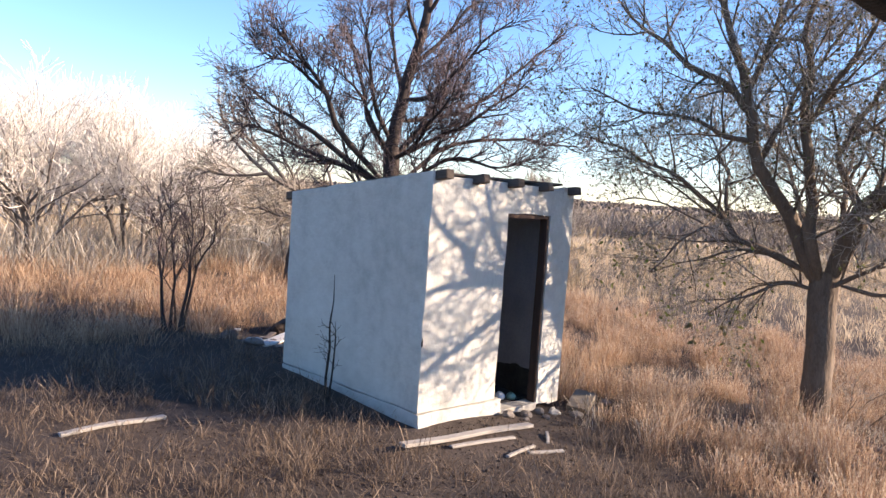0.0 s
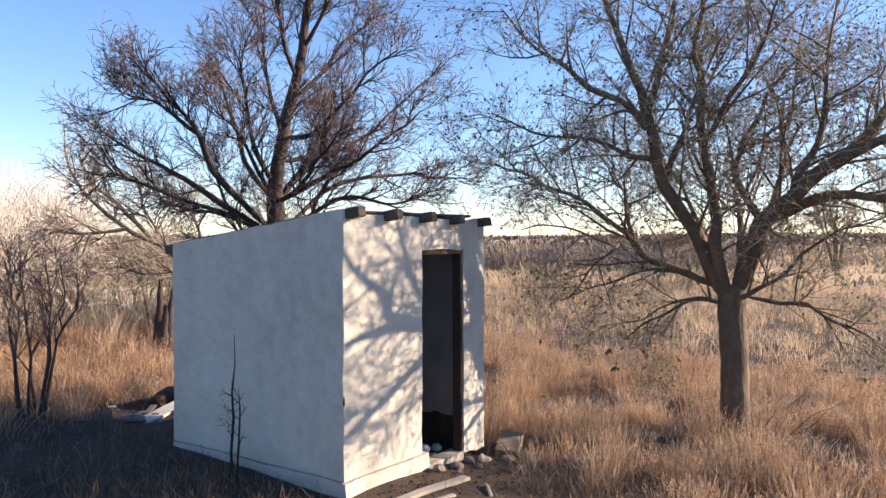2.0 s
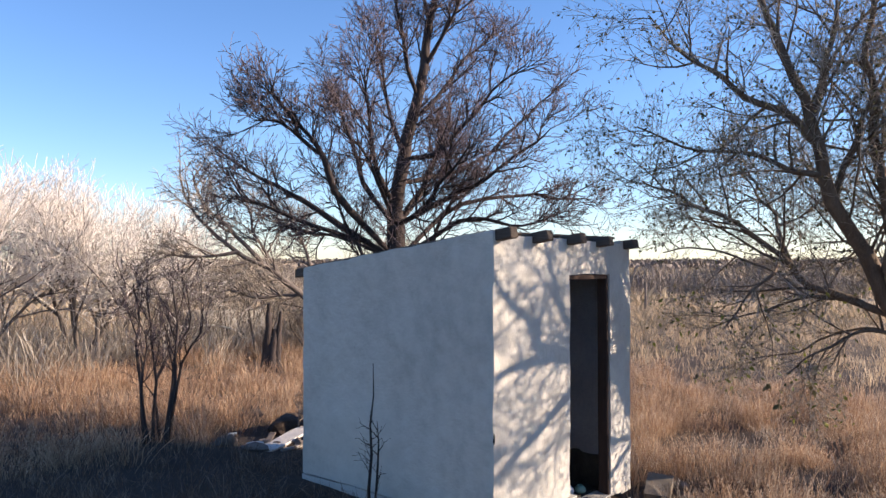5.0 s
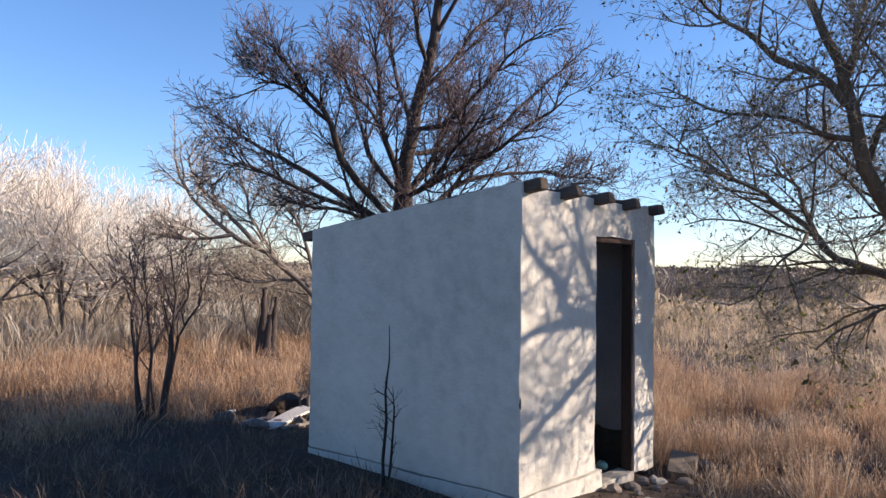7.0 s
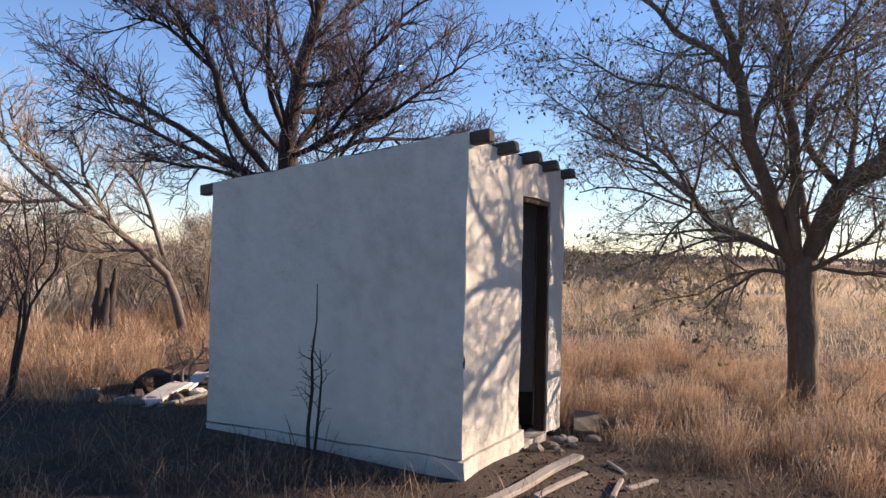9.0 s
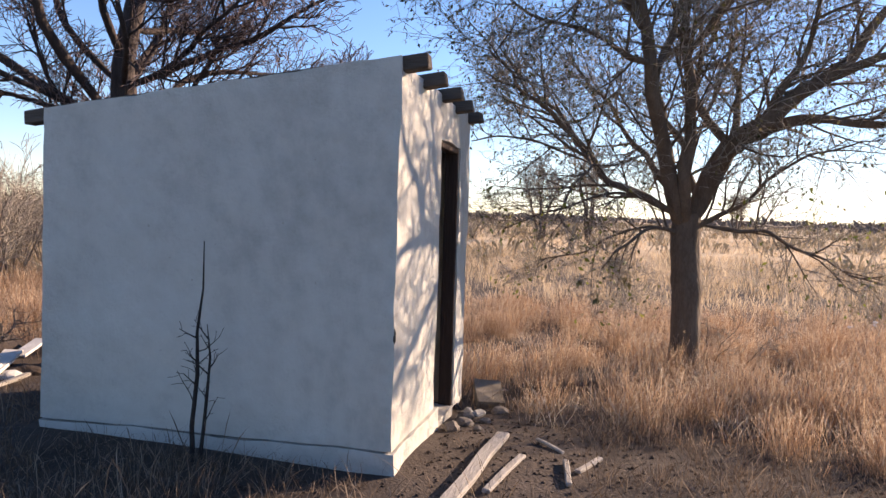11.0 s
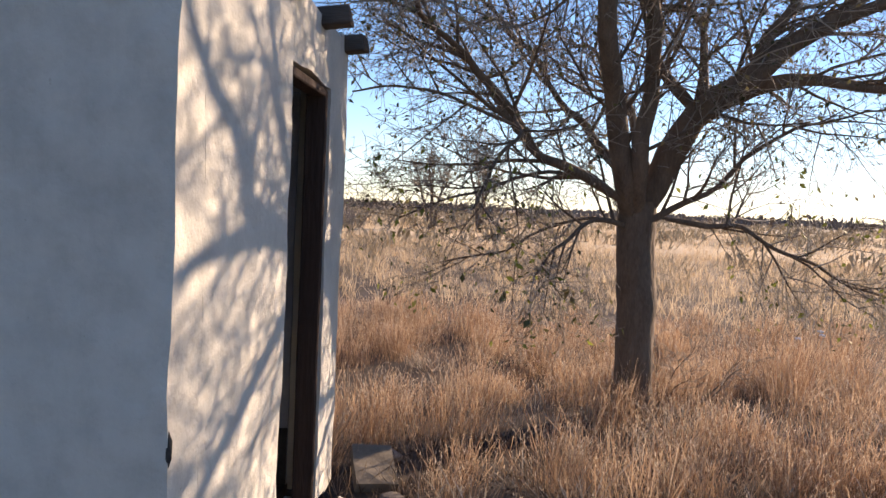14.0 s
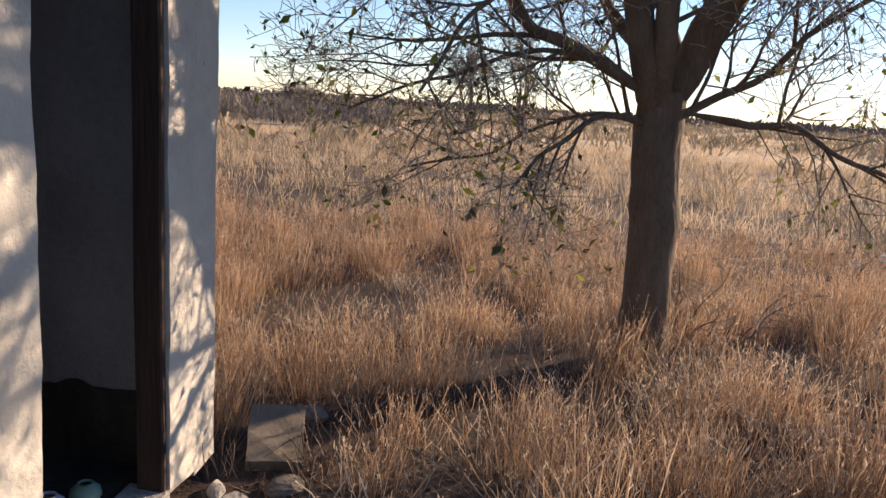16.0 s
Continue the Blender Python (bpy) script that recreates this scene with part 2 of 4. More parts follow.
def plank_bm(length, width, thick, bevel=0.006, warp=0.01, cuts=6):
    """A worn board along x, on z = 0."""
    bm = bmesh.new()
    gridded(bm, (-length / 2, -width / 2, 0), (length / 2, width / 2, thick), step=length / cuts, amount=0)
    off = random.random() * 50
    for v in bm.verts:
        v.co.z += warp * noise.noise(Vector((v.co.x * 1.5 + off, 0, 0)))
        v.co.y += 0.5 * warp * noise.noise(Vector((v.co.x * 2.5, off, 0)))
        if abs(abs(v.co.x) - length / 2) < 1e-4:
            v.co.x += 0.02 * noise.noise(Vector((off, v.co.y * 30, v.co.z * 30)))
    bmesh.ops.recalc_face_normals(bm, faces=bm.faces)
    sharp = [e for e in bm.edges if len(e.link_faces) == 2 and e.calc_face_angle(0) > 1.0]
    bmesh.ops.bevel(bm, geom=sharp, offset=bevel, segments=1, affect='EDGES')
    return bm


def rock_bm(size, seed, detail=2):
    bm = bmesh.new()
    bmesh.ops.create_icosphere(bm, subdivisions=detail, radius=1)
    for v in bm.verts:
        n = noise.noise(v.co * 1.3 + Vector((seed, 0, 0)))
        v.co = Vector([v.co[i] * size[i] * (1 + 0.35 * n) for i in range(3)])
    return bm


def curve_points(points, count):
    """Places on a smooth line through the given ones."""
    p = [Vector(q) for q in points]
    p = [p[0] * 2 - p[1]] + p + [p[-1] * 2 - p[-2]]
    out = []
    spans = len(p) - 3
    for n in range(count):
        u = n / (count - 1) * spans
        k = min(int(u), spans - 1)
        f = u - k
        a, b, c, d = p[k:k + 4]
        out.append(0.5 * ((2 * b) + (c - a) * f + (2 * a - 5 * b + 4 * c - d) * f * f + (3 * b - a - 3 * c + d) * f ** 3))
    return out


def tubes(lines, radii, sides):
    """Tapered round limbs: lines (m, k, 3), radii (m, k). Gives places and quads."""
    lines, radii = np.asarray(lines, float), np.asarray(radii, float)
    m, k, _ = lines.shape
    way = np.gradient(lines, axis=1)
    way /= np.linalg.norm(way, axis=2, keepdims=True) + 1e-9
    mean = way.mean(1, keepdims=True)
    ref = np.where(np.abs(mean[..., 2:]) > 0.85, (1.0, 0.0, 0.0), (0.0, 0.0, 1.0))
    u = np.cross(way, ref)
    u /= np.linalg.norm(u, axis=2, keepdims=True) + 1e-9
    w = np.cross(way, u)
    ang = np.arange(sides) / sides * 2 * np.pi
    ring = u[:, :, None] * np.cos(ang)[:, None] + w[:, :, None] * np.sin(ang)[:, None]
    verts = (lines[:, :, None] + ring * radii[:, :, None, None]).reshape(-1, 3)
    base = np.arange(m)[:, None, None] * k * sides + np.arange(k - 1)[:, None] * sides
    s0, s1 = np.arange(sides), (np.arange(sides) + 1) % sides
    faces = np.stack([base + s0, base + s1, base + sides + s1, base + sides + s0], -1).reshape(-1, 4)
    return verts, faces


def tube_mesh(name, lines, radii, sides, mat, parent=None, label=""):
    ob = from_arrays(name, *tubes(lines, radii, sides), mat, parent, smooth=sides > 4)
    if label:
        ob["label"] = label
    return ob


LAST = {"limb": None}


def limb_mesh(name, points, r0, r1, mat, parent, count=12, sides=9, rough=0.06, label="", flare=0.0, wiggle=0.035, sink=False):
    """One thick limb along the given places, knobbly, with an optional root flare; sink: the start tapers into the parent limb."""
    line = curve_points(points, count)
    span = (line[-1] - line[0]).length
    for n in range(1, count - 1):
        line[n] = line[n] + noise.noise_vector(line[n] * 2.3 + Vector((span, 0, 0))) * wiggle * span * math.sin(math.pi * n / (count - 1))
    rad = [r0 + (r1 - r0) * (n / (count - 1)) ** 0.8 for n in range(count)]
    if flare:
        rad[0] *= 1 + flare
        rad[1] *= 1 + flare * 0.35
    if sink:
        rad[0] *= 0.3
        rad[1] *= 0.8
    v, f = tubes([[tuple(p) for p in line]], [rad], sides)
    for i in range(len(v)):
        axis = line[i // sides]
        d = Vector(v[i]) - axis
        v[i] = axis + d * (1 + rough * 3 * noise.noise(Vector(v[i]) * 6))
    ob = from_arrays(name, v, f, mat, parent, smooth=True)
    if label:
        ob["label"] = label
    LAST["limb"] = ob
    return line, rad


class Grower:
    """Grows branches on given limbs, level by level, and keeps them as lines."""

    def __init__(self, seed):
        self.rng = random.Random(seed)
        self.lines = {}
        self.tips = []
        self.owner = None
        self.owners = []

    def branch(self, p, way, length, radius, level, rules):
        rng = self.rng
        k, spread, up, kink = rules["k"][level], rules["spread"][level], rules["up"][level], rules["kink"][level]
        pts = [Vector(p)]
        d = way.normalized()
        for n in range(k - 1):
            d = (d + Vector((rng.gauss(0, kink), rng.gauss(0, kink), rng.gauss(0, kink) + up))).normalized()
            pts.append(pts[-1] + d * (length / (k - 1)))
        rad = [max(radius * (1 - 0.75 * n / (k - 1)), rules["least"]) for n in range(k)]
        self.lines.setdefault(level, []).append((pts, rad))
        if level == 1:
            self.owners.append(self.owner)
        if level + 1 < len(rules["k"]):
            self.shoots(pts, rad, length, level + 1, rules)
        else:
            self.tips.append((pts[-1], d, pts[len(pts) // 2]))

    def shoots(self, pts, rad, length, level, rules):
        rng = self.rng
        count = rules["count"][level]
        count = int(count) + (rng.random() < count % 1)
        for n in range(count):
            u = rules["from"][level] + (1 - rules["from"][level]) * (n + rng.random()) / count
            x = u * (len(pts) - 1)
            i = min(int(x), len(pts) - 2)
            p = pts[i].lerp(pts[i + 1], x - i)
            axis = (pts[i + 1] - pts[i]).normalized()
            side = Vector((rng.gauss(0, 1), rng.gauss(0, 1), rng.gauss(0, 1)))
            side = (side - axis * side.dot(axis)).normalized()
            a = radians(rng.uniform(*rules["spread"][level]))
            way = axis * math.cos(a) + side * math.sin(a)
            ln = rules["length"][level] * rng.uniform(0.6, 1.25) * (1.15 - 0.5 * u)
            r = min(rad[i] * 0.7, rules["radius"][level] * rng.uniform(0.75, 1.2))
            self.branch(p, way, ln, r, level, rules)

    def arrays(self, level):
        lines = [[tuple(q) for q in pts] for pts, _ in self.lines.get(level, [])]
        return lines, [rad for _, rad in self.lines.get(level, [])]


def leaves(name, places, rng, size, mat, parent, label, per=1.0, droop=0.5):
    """Small curled leaves: two folded halves each."""
    v, f = [], []
    for tip, d, mid in places:
        n = int(per) + (rng.random() < per % 1)
        for _ in range(n):
            p = mid.lerp(tip, rng.random())
            w = Vector((rng.gauss(0, 0.6), rng.gauss(0, 0.6), rng.gauss(-droop, 0.5))).normalized()
            s = w.cross(Vector((rng.gauss(0, 1), rng.gauss(0, 1), rng.gauss(0, 1)))).normalized()
            up = w.cross(s)
            ln = size * rng.uniform(0.6, 1.3)
            wd = ln * 0.26
            b = len(v)
            v += [p, p + w * ln * 0.45 + s * wd + up * wd * 0.5, p + w * ln, p + w * ln * 0.45 - s * wd + up * wd * 0.5, p + w * ln * 0.5]
            f += [(b, b + 1, b + 4), (b + 1, b + 2, b + 4), (b + 2, b + 3, b + 4), (b + 3, b, b + 4)]
    if v:
        ob = from_arrays(name, [tuple(q) for q in v], f, mat, parent)
        ob["label"] = label


def tree_parts(root, grower, rules, mats, names):
    """The grown levels of a tree as meshes under it."""
    for level in range(1, len(rules["k"])):
        lines, radii = grower.arrays(level)
        if level == 1:
            for ln, rd, owner in zip(lines, radii, grower.owners):
                tube_mesh("branch", [ln], [rd], rules["sides"][1], mats[1], owner or root)
        elif lines:
            tagged(tube_mesh(names[level], lines, radii, rules["sides"][level], mats[level], root), kind="stuff")


# ---- ground ----
def height(x, y):
    """The lie of the land."""
    x, y = np.asarray(x, float), np.asarray(y, float)
    r = np.hypot(x, y)
    z = 0.03 * np.sin(x * 1.1 + 0.4) * np.cos(y * 0.9) + 0.02 * np.sin(x * 2.7 + y * 1.9)
    z = z * np.clip((r - 1.0) / 4, 0.25, 1)
    z = z - 0.10 * np.clip((x - 0.6) / 1.4, 0, 1) * np.clip((3.5 - y) / 2, 0, 1) - 0.02
    z = z + 0.09 * np.clip((y - 0.2) / 2.0, 0, 1) * np.clip((7 - y) / 3, 0, 1) * np.clip((0.8 - x) / 0.8, 0, 1) * np.clip((x + 4) / 2, 0, 1)
    z = z + 0.008 * np.clip(r - 40, 0, 900) + 0.6 * np.clip((r - 60) / 200, 0, 1) * np.sin(x * 0.02 + 1) * np.sin(y * 0.017)
    return z


def make_ground():
    n = 110
    u = np.linspace(-1, 1, 2 * n + 1)
    g = np.sinh(u * 7.2) / np.sinh(7.2) * 2500
    xs, ys = np.meshgrid(g, g, indexing="ij")
    v = np.stack([xs, ys, height(xs, ys)], -1).reshape(-1, 3)
    m = 2 * n + 1
    i, j = np.meshgrid(np.arange(m - 1), np.arange(m - 1), indexing="ij")
    a = (i * m + j).ravel()
    ob = from_arrays("ground", v, np.stack([a, a + m, a + m + 1, a + 1], -1), DIRT, smooth=True)
    tagged(ob, "dry brown dirt ground with scattered plant litter", "ground", kind="structure")


make_ground()


# ---- shed ----
SX, SY = 2.16, 2.36


def roof_z(x, y):
    return 2.41 - 0.125 * y - 0.02 * x


def make_shed():
    shed = thing("shed", "small whitewashed flat-roofed shed with an open doorway", "shed")
    t = 0.2
    over = lambda x, y: roof_z(x, y) + 0.012 * noise.noise(Vector((x * 5, y * 5, 0)))
    low = lambda x, y: roof_z(x, y) - 0.075 + 0.01 * noise.noise(Vector((x * 7, y * 7, 3)))
    high = lambda x, y: roof_z(x, y) - 0.03 + 0.012 * noise.noise(Vector((x * 7, y * 7, 3)))
    bm = bmesh.new()
    gridded(bm, (0, 0, 0.128), (t, SY, 2.4), step=0.08, top=over, amount=0.011)
    part("side_wall", bm, STUCCO, shed, "shaded stained white plaster wall", smooth=True)
    bm = bmesh.new()
    gridded(bm, (SX - t, 0, -0.05), (SX, SY, 2.4), step=0.08, top=over, amount=0.011)
    part("side_wall", bm, STUCCO, shed, "", smooth=True)
    bm = bmesh.new()
    gridded(bm, (t + 0.003, SY - t, 0), (SX - t - 0.003, SY - 0.004, 2.1), step=0.12, top=low, amount=0.008)
    part("back_wall", bm, STUCCO, shed, "", smooth=True)
    bm = bmesh.new()
    gridded(bm, (0.2, 0.0, 0.128), (1.075, 0.11, 2.3), step=0.07, top=high, amount=0.011)
    gridded(bm, (1.075, 0.0, 2.05), (1.77, 0.11, 2.3), step=0.07, top=high, amount=0.011)
    gridded(bm, (1.77, 0.0, -0.03), (SX - t, 0.11, 2.3), step=0.07, top=high, amount=0.011)
    part("front_wall", bm, STUCCO, shed, "sunlit flaking white plaster wall with a doorway", smooth=True)
    # plinth, standing a little proud under a cracked joint
    bm = bmesh.new()
    gridded(bm, (-0.003, -0.012, -0.2), (0.18, SY + 0.006, 0.116), step=0.06, amount=0.018)
    part("plinth", bm, STUCCO, shed, "cracked stained plaster footing", smooth=True)
    bm = bmesh.new()
    gridded(bm, (0.184, -0.012, -0.2), (1.16, 0.12, 0.116), step=0.06, amount=0.018)
    part("plinth", bm, STUCCO, shed, "cracked stained plaster footing", smooth=True)
    bm = bmesh.new()
    gridded(bm, (1.164, 0.0, -0.2), (1.768, 0.16, -0.015), step=0.09, amount=0.012)
    part("threshold", bm, CONCRETE, shed, "worn concrete door sill", smooth=True)
    # floor in the same near-black colour as the band on the walls
    bm = bmesh.new()
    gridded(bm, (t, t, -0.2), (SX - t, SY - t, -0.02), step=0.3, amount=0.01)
    part("shed_floor", bm, SOOT_BLACK, shed, "black earth floor")
    # interior plaster, darker on the east wall, and the burnt band near the floor
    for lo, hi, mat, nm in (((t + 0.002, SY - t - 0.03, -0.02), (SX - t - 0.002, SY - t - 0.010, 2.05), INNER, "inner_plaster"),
                            ((SX - t - 0.026, t + 0.002, -0.02), (SX - t - 0.004, SY - t - 0.032, 2.05), INNER_DARK, "inner_plaster"),
                            ((t + 0.002, SY - t - 0.040, -0.02), (SX - t - 0.002, SY - t - 0.006, 0.415), SOOT_BLACK, "burnt_band"),
                            ((SX - t - 0.036, t + 0.002, -0.02), (SX - t - 0.004, SY - t - 0.036, 0.415), SOOT_BLACK, "burnt_band")):
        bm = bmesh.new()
        ragged = (lambda x, y: 0.27 + 0.05 * noise.noise(Vector((x * 3, y * 3, 5))) + 0.03 * noise.noise(Vector((x * 19, y * 19, 5)))) if mat is SOOT_BLACK else None
        gridded(bm, lo, hi, step=0.06 if mat is SOOT_BLACK else 0.15, amount=0.004, top=ragged)
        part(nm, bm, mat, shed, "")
    # roof boards on five beams, whose ends stick out at both walls
    for k in range(5):
        x = 0.075 + k * (SX - 0.15) / 4
        reach = (0.17, 0.15, 0.16, 0.14, 0.125)[k]
        bm = plank_bm(SY + reach + 0.17, 0.1, 0.088, bevel=0.008, warp=0.012, cuts=10)
        mid = (SY + 0.17 - reach) / 2
        a = math.atan(0.125)
        m = Matrix.Translation((x, mid, roof_z(x, mid) - 0.08)) @ Matrix.Rotation(-a, 4, 'X') @ Matrix.Rotation(radians(90), 4, 'Z')
        bm.transform(m)
        part("beam", bm, BEAM, shed, "weathered dark roof beam")
    for k in range(12):
        y = 0.12 + (SY - 0.2) * (k + 0.5) / 12
        bm = plank_bm(SX - 2 * t - 0.02 + 0.3, (SY - 0.2) / 12 - 0.008, 0.022, bevel=0.003, warp=0.004)
        bm.transform(Matrix.Translation((SX / 2, y, roof_z(SX / 2, y) + 0.016)) @ Matrix.Rotation(-math.atan(0.125), 4, 'X'))
        part("roof_board", bm, BEAM, shed)
    # door lining
    part("door_frame", upright(1.765, 0.063, -0.02, 2.04, 0.03, 0.105), JAMB, shed, "dark stained timber door lining")
    bm = plank_bm(0.66, 0.09, 0.04, warp=0.004)
    bm.transform(Matrix.Translation((1.42, 0.06, 2.005)))
    part("lintel", bm, JAMB, shed, "dark timber door head")
    # small black chip on the corner
    bm = rock_bm((0.008, 0.012, 0.05), 4, 1)
    bm.transform(Matrix.Translation((0.0, 0.0, 0.80)))
    part("plaster_chip", bm, SOOT_BLACK, shed, "dark chipped hole in the plaster")


def upright(x, y, z0, z1, wx, wy):
    bm = plank_bm(z1 - z0, wy, wx, warp=0.008, cuts=8)
    bm.transform(Matrix.Translation((x - wx / 2, y, (z0 + z1) / 2)) @ Matrix.Rotation(radians(90), 4, 'Y') @ Matrix.Translation((0, 0, -wx / 2)))
    return bm


make_shed()


# ---- porch from which the walk starts ----
def make_porch():
    porch = thing("porch", "dark timber porch with a low plank roof", "porch")
    bm = bmesh.new()
    gridded(bm, (-9.0, -7.2, -0.2), (-1.9, -3.25, 0.55), step=0.8, amount=0.01)
    part("porch_deck", bm, CONCRETE, porch, "grey porch floor")
    bm = bmesh.new()
    gridded(bm, (-5.6, -3.245, -0.2), (-3.4, -2.95, 0.27), step=0.3, amount=0.008)
    part("porch_step", bm, CONCRETE, porch)
    for k in range(16):
        y = -7.39 + 0.172 * k
        bm = plank_bm(7.4, 0.166, 0.03, bevel=0.004, warp=0.004, cuts=5)
        bm.transform(Matrix.Translation((-5.65, y + 0.085, 2.80 - 0.01 * k)))
        part("roof_board", bm, DARKBOARD, porch)
    bm = plank_bm(7.45, 0.04, 0.07, bevel=0.005, warp=0.004, cuts=5)
    bm.transform(Matrix.Translation((-5.65, -4.605, 2.615)))
    part("fascia", bm, DARKBOARD, porch, "dark fascia board")
    for k in range(4):
        bm = plank_bm(2.8, 0.05, 0.12, bevel=0.004, warp=0.003, cuts=4)
        bm.transform(Matrix.Translation((-2.02 - 2.35 * k, -6.03, 2.60)) @ Matrix.Rotation(radians(90), 4, 'Z'))
        part("rafter", bm, DARKBOARD, porch)
    bm = bmesh.new()
    gridded(bm, (-9.0, -7.45, -0.2), (-1.6, -7.22, 3.0), step=0.8, amount=0.01)
    ob = finish("wall_south", bm, HOUSE)
    tagged(ob, "plain plastered house wall behind the porch", "wall", kind="structure")


make_porch()


def rooted(points, r0, made):
    """Moves a limb's start onto the axis of the nearest limb made so far, and keeps it thinner than that one."""
    start = Vector(points[0])
    _, spot, thick = min((((q - start).length, q, w) for line, rad in made for q, w in zip(line, rad)), key=lambda e: e[0])
    return [tuple(spot)] + list(points[1:]), min(r0, thick * 0.92)


# ---- the leafy tree beside the doorway ----
def make_leafy_tree():
    tree = thing("tree", "half-bare tree with small dry leaves beside the shed", "tree")
    made = [limb_mesh("trunk", [(4.27, -2.03, -0.25), (4.28, -2.02, 0.1), (4.29, -2.0, 0.7), (4.3, -1.98, 1.2), (4.3, -1.98, 1.62)], 0.165, 0.15, BARK, tree, count=16, sides=14, flare=0.5, wiggle=0.008, label="rough grey-brown trunk")]
    limbs = [
        ([(4.26, -1.92, 1.35), (4.06, -1.8, 1.81), (3.78, -1.72, 2.27), (3.25, -1.52, 2.82), (3.18, -1.45, 3.38), (3.13, -1.3, 3.88), (3.08, -1.12, 4.38), (3.04, -0.97, 4.77), (2.93, -0.8, 5.64)], 0.105),
        ([(4.2, -1.89, 1.41), (3.94, -1.92, 1.95), (3.74, -1.93, 2.59), (3.66, -1.85, 3.21), (3.65, -1.82, 3.65), (3.64, -1.76, 4.16), (3.71, -1.83, 4.79), (3.83, -1.89, 5.69)], 0.082),
        ([(4.3, -2.06, 1.35), (4.24, -2.22, 2.02), (4.08, -2.38, 2.37), (3.87, -2.73, 2.61), (3.87, -3.07, 2.86), (3.82, -3.34, 3.09), (3.88, -3.63, 3.52), (3.79, -3.88, 3.86), (3.78, -4.19, 4.35)], 0.14),
        ([(4.13, -2.37, 2.34), (4.08, -2.92, 2.57), (4.02, -3.31, 2.58), (3.87, -3.79, 2.52), (3.78, -4.18, 2.46)], 0.078),
        ([(3.84, -3.18, 2.94), (3.7, -3.56, 3.11), (3.63, -3.86, 3.18), (3.52, -4.18, 3.23)], 0.078),
        ([(3.9, -2.64, 2.58), (3.88, -2.76, 2.82), (3.82, -2.91, 3.04), (3.73, -3.03, 3.41), (3.61, -3.07, 3.93), (3.53, -3.18, 4.57)], 0.06),
        ([(4.16, -2.31, 2.31), (4.23, -2.19, 2.57), (4.28, -2.01, 2.9), (4.42, -2.11, 3.19), (4.63, -2.3, 3.82), (4.85, -2.52, 4.16), (5.18, -2.92, 4.57)], 0.06),
        ([(4.13, -2.37, 2.37), (4.41, -2.43, 2.73), (4.72, -2.42, 3.28), (5.05, -2.48, 4), (5.38, -2.56, 4.95)], 0.05),
        ([(4.15, -1.8, 1.58), (3.85, -1.3, 1.9), (3.67, -0.85, 2.3), (3.31, -0.46, 2.62), (2.7, -0.2, 2.82), (2.2, -0.12, 2.95)], 0.052),
        ([(3.76, -1.05, 2.12), (4.4, -0.6, 2.65), (5.0, -0.25, 3.05), (5.6, 0.2, 3.6)], 0.035),
        ([(3.25, -1.52, 2.86), (3.03, -1.29, 3.03), (2.83, -0.98, 3.16), (2.47, -0.47, 3.29), (2.15, -0.1, 3.48)], 0.038),
        ([(3.18, -1.45, 3.35), (3.01, -1.23, 3.56), (2.67, -0.78, 3.92), (2.47, -0.47, 4.16), (2.19, -0.21, 4.56)], 0.055),
        ([(3.3, -1.5, 2.8), (3.55, -1.66, 3.28), (3.67, -1.71, 3.6), (4.05, -1.94, 4.22), (4.46, -2.26, 4.84)], 0.04),
        ([(4.31, -2.09, 1.42), (4.2, -2.43, 1.71), (4.05, -2.99, 2.15), (3.9, -3.54, 2.36)], 0.035),
        ([(3.66, -1.85, 3.21), (3.42, -2.26, 3.7), (3.2, -2.59, 4.14), (2.95, -2.81, 4.65)], 0.04),
        ([(3.17, -1.42, 3.5), (3.59, -1.44, 4.13), (3.91, -1.45, 4.77), (4.11, -1.43, 5.49)], 0.045),
        ([(4.24, -1.87, 1.81), (4.75, -1.46, 2.42), (5.12, -0.95, 3.04), (5.38, -0.43, 3.64)], 0.05),
        ([(4.27, -1.9, 1.42), (4.02, -1.6, 1.42), (3.62, -1.32, 1.27), (3.25, -1.12, 1.05)], 0.026),
        ([(4.2, -2.12, 1.42), (4.15, -2.8, 1.4), (4.08, -3.26, 1.2), (3.95, -3.95, 0.92)], 0.032),
        ([(4.3, -2.12, 1.75), (4.8, -1.95, 2.4), (5.5, -1.7, 3.0), (6.2, -1.55, 3.5)], 0.055),
        ([(4.29, -1.9, 1.45), (4.3, -1.5, 1.45), (4.25, -0.9, 1.2), (4.2, -0.4, 1.05)], 0.026),
        ([(3.52, -1.01, 2.07), (3.2, -0.95, 1.97), (2.9, -0.8, 1.72), (2.7, -0.7, 1.5)], 0.02),
        ([(4.0, -1.6, 1.75), (3.9, -1.2, 1.77), (3.8, -0.6, 1.62), (3.75, -0.1, 1.4)], 0.022),
        ([(3.24, -0.79, 2.23), (3.3, -0.3, 2.32), (3.3, 0.2, 2.27)], 0.022),
    ]
    rules = {"k": (0, 5, 4, 3, 3), "count": (0, 12, 6.8, 5.0, 1.8), "from": (0, 0.12, 0.12, 0.12, 0.2), "length": (0, 1.05, 0.62, 0.34, 0.15),
             "radius": (0, 0.017, 0.0075, 0.004, 0.0026), "spread": (0, (25, 65), (25, 65), (25, 70), (25, 70)), "up": (0, 0.05, 0.02, -0.03, -0.05),
             "kink": (0, 0.13, 0.15, 0.17, 0.2), "least": 0.0019, "sides": (0, 5, 4, 3, 3)}
    g = Grower(5)
